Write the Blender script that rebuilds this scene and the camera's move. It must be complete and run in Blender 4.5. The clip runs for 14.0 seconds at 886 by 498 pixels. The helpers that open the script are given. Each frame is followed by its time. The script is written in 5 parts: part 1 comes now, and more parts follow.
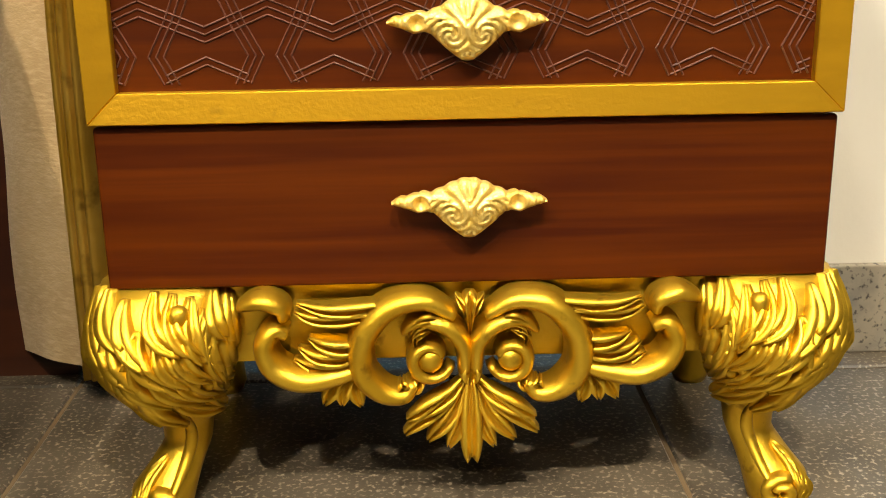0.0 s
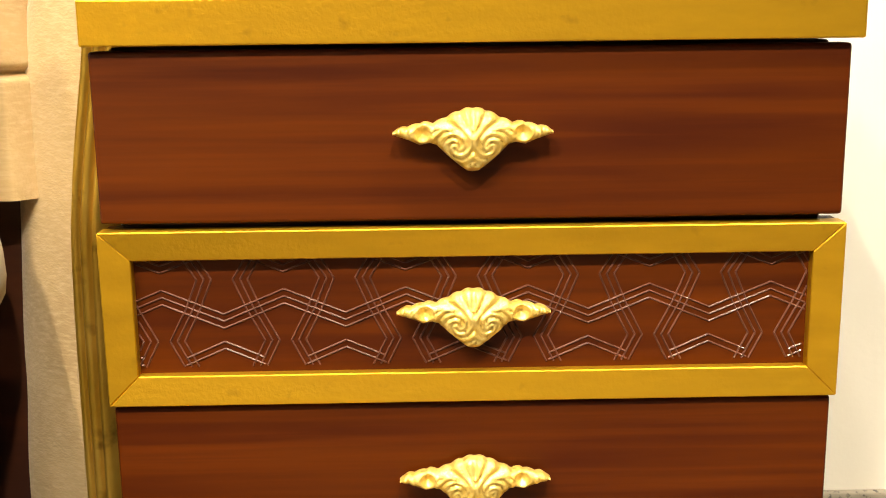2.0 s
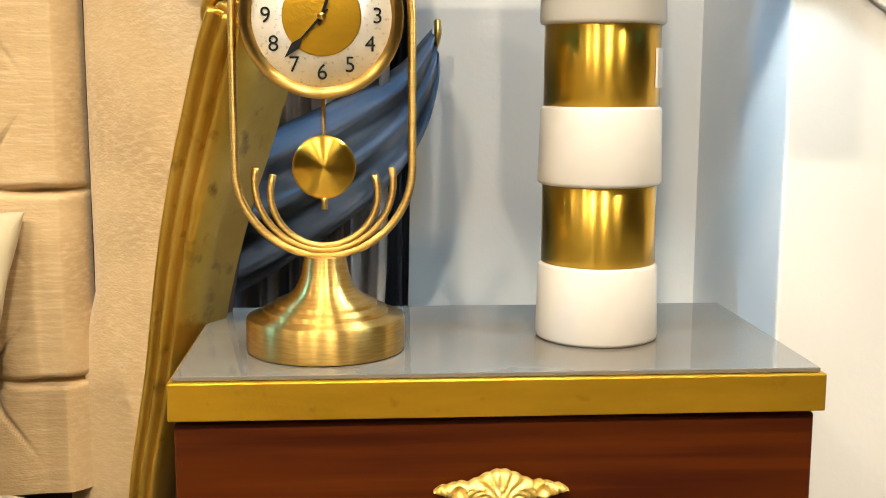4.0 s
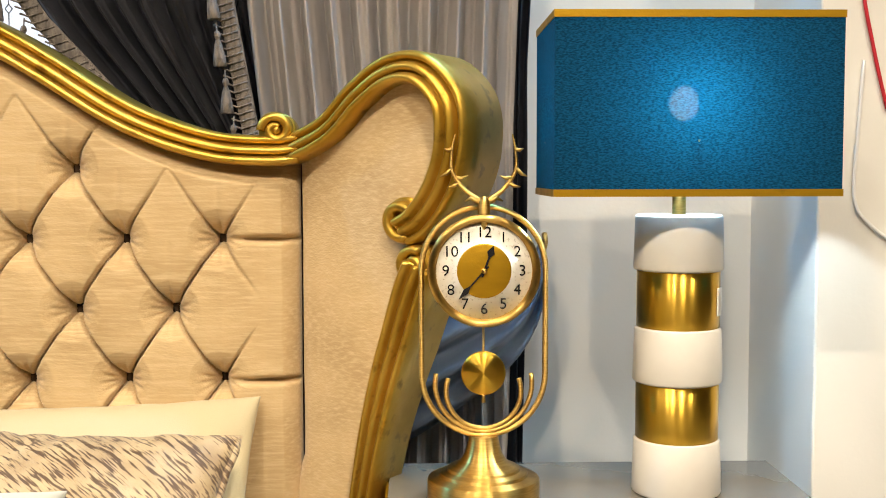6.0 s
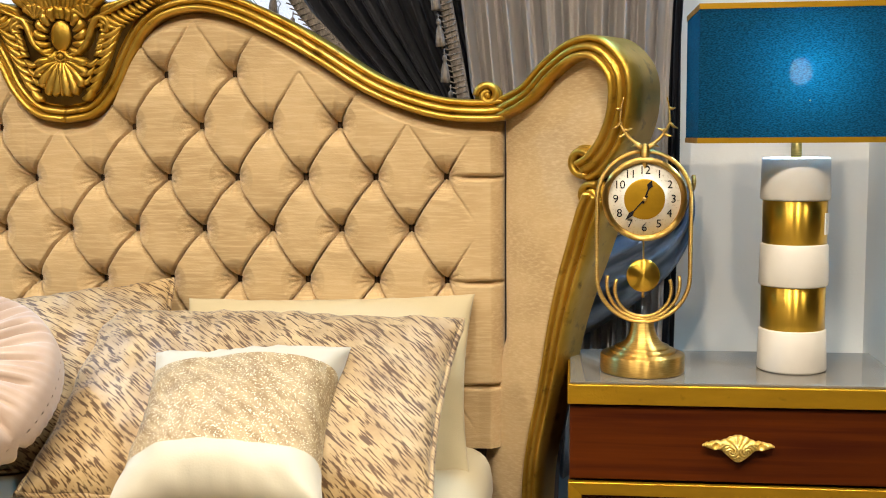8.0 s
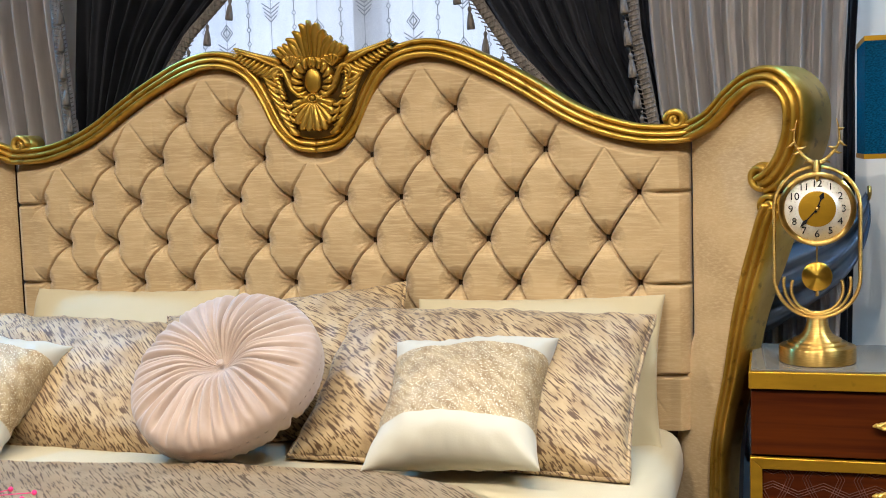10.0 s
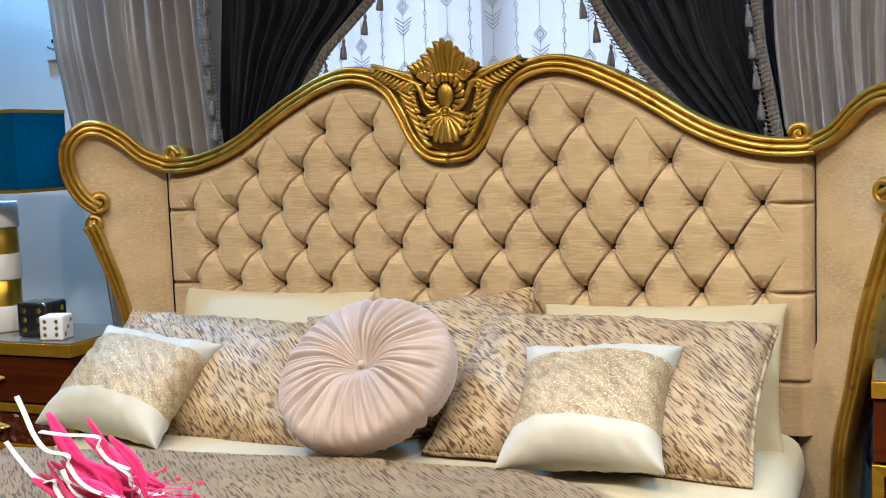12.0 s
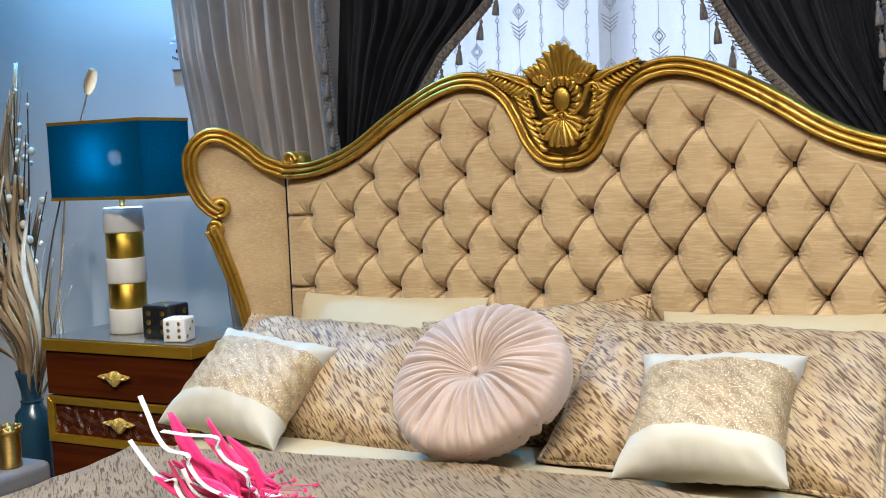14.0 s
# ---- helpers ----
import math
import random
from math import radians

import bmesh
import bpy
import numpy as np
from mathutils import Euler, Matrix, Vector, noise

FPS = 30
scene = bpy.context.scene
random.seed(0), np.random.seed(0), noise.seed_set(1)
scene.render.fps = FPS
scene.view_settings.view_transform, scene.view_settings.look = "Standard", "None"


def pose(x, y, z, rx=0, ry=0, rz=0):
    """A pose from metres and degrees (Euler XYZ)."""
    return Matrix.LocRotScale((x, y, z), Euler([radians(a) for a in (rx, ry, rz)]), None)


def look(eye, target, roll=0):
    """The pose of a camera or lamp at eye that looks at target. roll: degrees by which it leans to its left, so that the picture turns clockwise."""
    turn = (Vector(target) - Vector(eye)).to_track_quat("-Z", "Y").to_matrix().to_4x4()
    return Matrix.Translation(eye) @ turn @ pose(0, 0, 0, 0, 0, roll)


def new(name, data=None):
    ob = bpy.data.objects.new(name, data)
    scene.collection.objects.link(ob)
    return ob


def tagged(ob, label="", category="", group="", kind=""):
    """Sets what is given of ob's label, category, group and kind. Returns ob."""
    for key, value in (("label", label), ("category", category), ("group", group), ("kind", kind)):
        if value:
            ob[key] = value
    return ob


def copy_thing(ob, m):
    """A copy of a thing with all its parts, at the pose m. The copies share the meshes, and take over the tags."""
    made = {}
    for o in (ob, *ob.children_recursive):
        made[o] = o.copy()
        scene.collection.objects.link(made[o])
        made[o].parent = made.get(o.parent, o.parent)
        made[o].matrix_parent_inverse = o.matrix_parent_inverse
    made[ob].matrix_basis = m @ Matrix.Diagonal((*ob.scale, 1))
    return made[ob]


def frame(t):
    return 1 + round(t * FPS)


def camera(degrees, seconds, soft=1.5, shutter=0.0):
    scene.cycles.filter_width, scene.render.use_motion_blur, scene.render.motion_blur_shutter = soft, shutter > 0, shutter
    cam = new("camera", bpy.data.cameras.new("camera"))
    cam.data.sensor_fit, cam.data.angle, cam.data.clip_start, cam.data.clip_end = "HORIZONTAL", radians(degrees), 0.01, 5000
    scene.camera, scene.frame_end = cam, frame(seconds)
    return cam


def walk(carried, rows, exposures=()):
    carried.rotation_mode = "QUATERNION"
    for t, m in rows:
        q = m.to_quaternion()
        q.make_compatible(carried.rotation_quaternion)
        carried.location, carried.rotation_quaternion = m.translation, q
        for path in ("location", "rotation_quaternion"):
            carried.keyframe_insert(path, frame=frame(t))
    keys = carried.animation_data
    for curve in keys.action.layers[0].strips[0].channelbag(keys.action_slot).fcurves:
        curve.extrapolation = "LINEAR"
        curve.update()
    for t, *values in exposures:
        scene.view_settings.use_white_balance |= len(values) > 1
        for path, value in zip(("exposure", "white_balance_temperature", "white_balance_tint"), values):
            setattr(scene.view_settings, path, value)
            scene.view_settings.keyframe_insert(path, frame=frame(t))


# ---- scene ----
cam = camera(43.4, 14.0, soft=1.0)
PATH = [
    (0, (-0.037, -0.808, 0.448), (0.004, 1.103, -0.139), -0.9),
    (0.5, (-0.033, -0.807, 0.462), (-0.005, 1.126, -0.049), -0.9),
    (1, (-0.038, -0.805, 0.502), (-0.012, 1.139, 0.032), -0.8),
    (1.5, (-0.039, -0.808, 0.544), (-0.007, 1.142, 0.101), -0.8),
    (2, (-0.033, -0.809, 0.591), (-0.007, 1.146, 0.172), -0.7),
    (2.5, (-0.033, -0.815, 0.658), (-0.011, 1.141, 0.241), -0.8),
    (3, (-0.076, -0.83, 0.745), (0.03, 1.122, 0.325), -0.3),
    (3.5, (-0.101, -0.867, 0.81), (0.04, 1.091, 0.43), -0.1),
    (4, (-0.114, -0.91, 0.849), (0.026, 1.062, 0.55), 0.2),
    (6.5, (-0.266, -1.446, 1.043), (-0.247, 0.55, 0.915), -0.2),
    (7, (-0.281, -1.58, 1.045), (-0.313, 0.415, 0.906), -0.1),
    (7.5, (-0.268, -1.732, 1.037), (-0.414, 0.255, 0.866), 0.1),
    (8, (-0.272, -1.834, 1.014), (-0.502, 0.142, 0.811), -0.4),
    (8.5, (-0.264, -1.861, 1.013), (-0.582, 0.103, 0.807), -1.1),
    (9, (-0.229, -1.964, 1.021), (-0.654, -0.019, 0.828), -1.5),
    (11.5, (-0.248, -2.302, 1.076), (-0.942, -0.436, 0.894), -2.0),
    (12, (-0.238, -2.293, 1.094), (-0.989, -0.449, 0.904), -2.0),
    (12.5, (-0.248, -2.296, 1.071), (-1.044, -0.469, 0.904), -1.8),
    (13, (-0.245, -2.285, 1.102), (-1.095, -0.484, 0.917), -2.1),
    (13.5, (-0.235, -2.277, 1.087), (-1.139, -0.501, 0.916), -2.1),
    (14, (-0.245, -2.279, 1.089), (-1.183, -0.52, 0.919), -2.3),
]
EXPOSURES = [(0, 0.76, 7000, 6), (1, 0.98, 7000, 6), (2, 1.06, 7000, 6), (3, 0.68, 6900, 8), (4, 0.38, 6550, 9), (7, 0.2, 6750, 10), (9, -0.05, 6100, 10), (11.5, -0.12, 5600, 10), (14, -0.10, 5500, 10)]
walk(cam, [(t, look(eye, target, roll)) for t, eye, target, roll in PATH], EXPOSURES)

# ---------------------------------------------------------------- light
FLOOR = -0.015
CEIL = 2.75
world = bpy.data.worlds.new("world")
scene.world = world
world.use_nodes = True
wn = world.node_tree
sky = wn.nodes.new("ShaderNodeTexSky")
sky.sky_type, sky.sun_disc, sky.sun_elevation, sky.sun_rotation = "NISHITA", False, radians(40), radians(0)
wn.links.new(sky.outputs[0], wn.nodes["Background"].inputs[0])
wn.nodes["Background"].inputs[1].default_value = 0.08


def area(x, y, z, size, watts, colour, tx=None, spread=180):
    d = bpy.data.lights.new("area_light", "AREA")
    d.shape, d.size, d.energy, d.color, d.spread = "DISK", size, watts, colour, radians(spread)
    ob = new("area_light", d)
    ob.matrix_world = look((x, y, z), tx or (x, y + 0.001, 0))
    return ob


WHITE = (1.0, 0.88, 0.72)
BLUE_FILL = (0.13, 0.50, 1.0)
# First four follow the shadows' slope; the other five are added fill, unseen.
LIGHTS = [(0.20, -1.88, 52), (-0.85, -1.95, 43), (-1.75, -1.95, 40), (-2.70, -1.80, 13), (0.95, -0.75, 18), (0.1, -2.7, 9), (-1.6, -2.9, 8), (-0.40, -0.60, 9), (-2.10, -0.60, 10)]
for lx, ly, watts in LIGHTS:
    area(lx, ly, CEIL - 0.03, 0.09, watts, WHITE, spread=140)
# Unseen blue fill added over both ends of the back wall, without fixtures.
area(0.16, 0.40, 2.6, 0.10, 22, BLUE_FILL)
area(-2.80, 0.40, 2.6, 0.10, 58, BLUE_FILL)

# ---------------------------------------------------------------- materials


def mat(name, col, rough=0.5, metal=0.0, col2=None, scale=12.0, stretch=(1, 1, 1), turn=0.0, lo=0.35, hi=0.65, bump=0.0, bscale=300.0,
        coat=0.0, sheen=0.0, rough2=None, spec=0.5, detail=5.0, bstretch=(1, 1, 1)):
    m = bpy.data.materials.new(name)
    m.use_nodes = True
    nt, b = m.node_tree, m.node_tree.nodes["Principled BSDF"]
    b.inputs["Base Color"].default_value = (*col, 1)
    b.inputs["Roughness"].default_value = rough
    b.inputs["Metallic"].default_value = metal
    b.inputs["Coat Weight"].default_value = coat
    b.inputs["Coat Roughness"].default_value = 0.12
    b.inputs["Sheen Weight"].default_value = sheen
    b.inputs["Specular IOR Level"].default_value = spec
    tc = nt.nodes.new("ShaderNodeTexCoord")
    mp = nt.nodes.new("ShaderNodeMapping")
    mp.vector_type = "TEXTURE"
    mp.inputs["Scale"].default_value = [1 / k for k in stretch]
    mp.inputs["Rotation"].default_value = (0, 0, turn)
    nt.links.new(tc.outputs["Object"], mp.inputs[0])
    n = nt.nodes.new("ShaderNodeTexNoise")
    n.inputs["Scale"].default_value, n.inputs["Detail"].default_value = scale, detail
    nt.links.new(mp.outputs[0], n.inputs[0])
    r = nt.nodes.new("ShaderNodeMapRange")
    r.inputs["From Min"].default_value, r.inputs["From Max"].default_value = lo, hi
    nt.links.new(n.outputs[0], r.inputs[0])
    mx = nt.nodes.new("ShaderNodeMix")
    mx.data_type = "RGBA"
    mx.inputs["A"].default_value = (*col, 1)
    mx.inputs["B"].default_value = (*(col2 or [c * 0.8 for c in col]), 1)
    nt.links.new(r.outputs[0], mx.inputs["Factor"])
    nt.links.new(mx.outputs["Result"], b.inputs["Base Color"])
    rr = nt.nodes.new("ShaderNodeMapRange")
    rr.inputs["To Min"].default_value, rr.inputs["To Max"].default_value = rough, rough2 if rough2 is not None else min(1, rough + 0.08)
    nt.links.new(n.outputs[0], rr.inputs[0])
    nt.links.new(rr.outputs[0], b.inputs["Roughness"])
    if bump:
        mb = nt.nodes.new("ShaderNodeMapping")
        mb.inputs["Scale"].default_value = bstretch
        nt.links.new(tc.outputs["Object"], mb.inputs[0])
        nb = nt.nodes.new("ShaderNodeTexNoise")
        nb.inputs["Scale"].default_value, nb.inputs["Detail"].default_value = bscale, 3
        nt.links.new(mb.outputs[0], nb.inputs[0])
        bp = nt.nodes.new("ShaderNodeBump")
        bp.inputs["Strength"].default_value, bp.inputs["Distance"].default_value = bump, 0.002
        nt.links.new(nb.outputs[0], bp.inputs["Height"])
        nt.links.new(bp.outputs[0], b.inputs["Normal"])
    return m


def second(m, col, scale, lo, hi, stretch=(1, 1, 1), turn=0.0, metal=None, detail=3.0):
    """A second, finer layer of colour over a material made by mat()."""
    nt, b = m.node_tree, m.node_tree.nodes["Principled BSDF"]
    below = b.inputs["Base Color"].links[0].from_socket
    tc = nt.nodes.new("ShaderNodeTexCoord")
    mp = nt.nodes.new("ShaderNodeMapping")
    mp.vector_type = "TEXTURE"
    mp.inputs["Scale"].default_value, mp.inputs["Rotation"].default_value = [1 / k for k in stretch], (0, 0, turn)
    nt.links.new(tc.outputs["Object"], mp.inputs[0])
    n = nt.nodes.new("ShaderNodeTexNoise")
    n.inputs["Scale"].default_value, n.inputs["Detail"].default_value = scale, detail
    nt.links.new(mp.outputs[0], n.inputs[0])
    r = nt.nodes.new("ShaderNodeMapRange")
    r.inputs["From Min"].default_value, r.inputs["From Max"].default_value = lo, hi
    nt.links.new(n.outputs[0], r.inputs[0])
    mx = nt.nodes.new("ShaderNodeMix")
    mx.data_type = "RGBA"
    nt.links.new(r.outputs[0], mx.inputs["Factor"])
    nt.links.new(below, mx.inputs["A"])
    mx.inputs["B"].default_value = (*col, 1)
    nt.links.new(mx.outputs["Result"], b.inputs["Base Color"])
    if metal is not None:
        ml = nt.nodes.new("ShaderNodeMath")
        ml.operation = "MULTIPLY"
        ml.inputs[1].default_value = metal
        nt.links.new(r.outputs[0], ml.inputs[0])
        nt.links.new(ml.outputs[0], b.inputs["Metallic"])
    return m


M = {}
M["wall"] = mat("wall_paint", (0.80, 0.77, 0.70), 0.6, col2=(0.74, 0.71, 0.64), scale=2.0, bump=0.15, bscale=120)
# The unseen ceiling is coloured dark to hold back bounced light.
M["ceiling"] = mat("dark_ceiling", (0.22, 0.205, 0.185), 0.8)
# Walls out of view: dark brown chosen to reduce fill and reflections.
M["far_wall"] = mat("dark_unseen_wall", (0.10, 0.078, 0.056), 0.6, col2=(0.08, 0.06, 0.042), scale=3)
M["granite"] = second(mat("granite_tile", (0.105, 0.085, 0.062), 0.34, col2=(0.050, 0.040, 0.028), scale=9, rough2=0.46, bump=0.03), (0.31, 0.265, 0.20), 230, 0.54, 0.68)
M["granite_light"] = second(mat("granite_base", (0.33, 0.29, 0.23), 0.45, col2=(0.2, 0.19, 0.17), scale=30), (0.06, 0.055, 0.05), 160, 0.55, 0.68)
M["grout"] = mat("grout", (0.16, 0.11, 0.06), 0.8)
M["gold"] = second(mat("gold_leaf_paint", (0.76, 0.50, 0.050), 0.28, 0.92, col2=(0.60, 0.37, 0.028), scale=26, bump=0.25, bscale=160, rough2=0.5), (0.22, 0.11, 0.01), 55, 0.62, 0.78)
M["gold_flat"] = second(mat("gold_foil", (0.64, 0.36, 0.020), 0.30, 0.8, col2=(0.52, 0.29, 0.016), scale=9, stretch=(1, 4, 4), bump=0.2, bscale=260, rough2=0.5), (0.34, 0.185, 0.014), 46, 0.66, 0.84)
M["gold_rail"] = second(mat("antique_gold", (0.60, 0.38, 0.07), 0.30, 0.85, col2=(0.46, 0.27, 0.03), scale=14, bump=0.2, bscale=150, rough2=0.45), (0.16, 0.085, 0.012), 38, 0.6, 0.78)
M["brass"] = mat("brushed_brass", (0.66, 0.44, 0.13), 0.36, 1.0, col2=(0.54, 0.34, 0.09), scale=60, stretch=(1, 1, 8), rough2=0.42)
M["brass_band"] = mat("polished_brass_band", (0.76, 0.48, 0.07), 0.30, 1.0, col2=(0.64, 0.39, 0.045), scale=40, stretch=(1, 1, 0.1), rough2=0.36)
M["handle"] = second(mat("pale_gilt_handle", (0.86, 0.66, 0.22), 0.32, 0.55, col2=(0.74, 0.50, 0.10), scale=90, bump=0.4, bscale=500), (0.45, 0.26, 0.04), 160, 0.6, 0.72)
M["wood"] = second(mat("lacquered_wood", (0.074, 0.0136, 0.0002), 0.40, col2=(0.042, 0.0058, 0.0002), scale=4.0, stretch=(0.8, 5, 10), coat=0.0, rough2=0.50, detail=8, spec=0.16), (0.100, 0.0195, 0.0004), 4.0, 0.46, 0.78, stretch=(0.6, 8, 22), detail=8)
M["wood_dark"] = mat("dark_wood_side", (0.06, 0.017, 0.007), 0.35, col2=(0.035, 0.01, 0.005), scale=5, stretch=(1, 1, 8), coat=0.2)
M["groove"] = mat("plum_groove", (0.13, 0.05, 0.035), 0.25, col2=(0.08, 0.03, 0.02), scale=30, coat=0.5)
M["suede"] = second(mat("beige_suede", (0.56, 0.395, 0.195), 0.72, col2=(0.44, 0.300, 0.138), scale=7, stretch=(1, 1, 1.6), bump=0.35, bscale=420, sheen=0.35, bstretch=(0.3, 1, 1)), (0.62, 0.465, 0.255), 150, 0.44, 0.80, stretch=(0.14, 1, 2.0))
M["cream"] = mat("cream_cotton", (0.49, 0.42, 0.265), 0.75, col2=(0.49, 0.42, 0.26), scale=6, bump=0.2, bscale=500, sheen=0.2)
M["ivory"] = mat("ivory_satin", (0.50, 0.47, 0.37), 0.45, col2=(0.50, 0.465, 0.36), scale=7, bump=0.12, bscale=300, sheen=0.3)
M["bark"] = second(mat("jacquard", (0.47, 0.335, 0.165), 0.5, col2=(0.32, 0.21, 0.095), scale=20, sheen=0.2, bump=0.35, bscale=240), (0.095, 0.046, 0.013), 88, 0.515, 0.565, stretch=(3.4, 0.30, 1), turn=radians(52), metal=0.12, detail=8)
M["bark_light"] = second(mat("sequin_jacquard", (0.50, 0.375, 0.20), 0.36, col2=(0.28, 0.18, 0.075), scale=44, stretch=(2.0, 0.45, 1), turn=radians(50), bump=0.9, bscale=620), (0.86, 0.78, 0.56), 330, 0.57, 0.62, metal=0.95)
M["spread"] = second(mat("woven_bedspread", (0.52, 0.385, 0.225), 0.55, col2=(0.43, 0.305, 0.165), scale=20, sheen=0.2, bump=0.35, bscale=240), (0.14, 0.078, 0.028), 80, 0.535, 0.59, stretch=(3.4, 0.30, 1), turn=radians(46), metal=0.1, detail=8)
M["velvet"] = mat("blush_velvet", (0.48, 0.365, 0.285), 0.6, col2=(0.39, 0.285, 0.215), scale=10, sheen=0.35, bump=0.1, bscale=300)
M["drape"] = mat("grey_taupe_drape", (0.63, 0.565, 0.52), 0.7, col2=(0.53, 0.475, 0.435), scale=8, stretch=(3, 3, 0.6), sheen=0.3, bump=0.2, bscale=500)
M["charcoal"] = mat("charcoal_velvet", (0.032, 0.032, 0.042), 0.6, col2=(0.016, 0.016, 0.022), scale=8, stretch=(3, 3, 0.6), sheen=0.12, bump=0.1)
M["fringe"] = mat("taupe_fringe", (0.24, 0.20, 0.165), 0.65, col2=(0.12, 0.10, 0.085), scale=160, stretch=(1, 1, 0.25), bump=0.8, bscale=500)
M["marble"] = mat("white_marble", (0.68, 0.645, 0.575), 0.28, col2=(0.60, 0.55, 0.48), scale=9, detail=8, lo=0.45, hi=0.75, coat=0.2)
M["glass_top"] = mat("bronze_glass", (0.16, 0.145, 0.12), 0.025, col2=(0.15, 0.135, 0.11), rough2=0.035, spec=0.9)
M["black"] = mat("gloss_black", (0.012, 0.012, 0.013), 0.12, col2=(0.016, 0.016, 0.017), coat=0.4)
M["white"] = mat("white_plastic", (0.80, 0.79, 0.76), 0.35, col2=(0.76, 0.75, 0.72))
M["bone"] = mat("bone_white", (0.72, 0.68, 0.58), 0.5, col2=(0.62, 0.57, 0.46), scale=30)
M["stem"] = mat("dark_twig", (0.035, 0.022, 0.015), 0.7, col2=(0.06, 0.04, 0.025), scale=60, bump=0.4)
M["straw"] = mat("dried_straw", (0.50, 0.36, 0.20), 0.7, col2=(0.27, 0.17, 0.08), scale=24, stretch=(1, 1, 0.2), bump=0.3)
M["leaf"] = mat("green_leaf", (0.06, 0.13, 0.035), 0.5, col2=(0.04, 0.09, 0.025))
M["vase"] = mat("teal_vase_glaze", (0.018, 0.055, 0.085), 0.15, col2=(0.012, 0.04, 0.065), coat=0.5, scale=5)
M["pink"] = mat("hot_pink_feather", (0.80, 0.012, 0.16), 0.6, col2=(0.62, 0.008, 0.12), scale=40, stretch=(1, 6, 1), sheen=0.3)
M["red"] = mat("red_wire", (0.6, 0.02, 0.03), 0.4)
M["dial"] = second(mat("clock_paper", (0.80, 0.77, 0.68), 0.5, col2=(0.74, 0.70, 0.6), scale=60), (0.55, 0.50, 0.40), 240, 0.6, 0.66)
# Dark brown gold for the plate behind the crest's leaves.
M["patina"] = mat("dark_brown_gold", (0.15, 0.092, 0.018), 0.5, 0.6, col2=(0.08, 0.047, 0.010), scale=30)
# Brown buttons, with the shade of their pits darkened into the colour.
M["button"] = mat("shaded_brown_button", (0.075, 0.042, 0.018), 0.7, col2=(0.05, 0.028, 0.012))
for key in ("brass_band", "brass"):
    nt = M[key].node_tree
    tg = nt.nodes.new("ShaderNodeTangent")
    tg.direction_type, tg.axis = "RADIAL", "Z"
    b = nt.nodes["Principled BSDF"]
    b.inputs["Anisotropic"].default_value, b.inputs["Anisotropic Rotation"].default_value = 0.95, 0.25
    nt.links.new(tg.outputs[0], b.inputs["Tangent"])
M["window_frame"] = mat("white_frame", (0.75, 0.76, 0.76), 0.4)


def glow(name, col, strength):
    m = bpy.data.materials.new(name)
    m.use_nodes = True
    nt = m.node_tree
    e = nt.nodes.new("ShaderNodeEmission")
    e.inputs[0].default_value, e.inputs[1].default_value = (*col, 1), strength
    nt.links.new(e.outputs[0], nt.nodes["Material Output"].inputs[0])
    return m


M["bulb"] = glow("bulb_glow", (0.75, 0.9, 1.0), 560)
M["panel"] = glow("downlight_glow", (1.0, 0.88, 0.72), 6)
M["daylight"] = glow("daylight_backdrop", (0.80, 0.87, 1.0), 2.1)


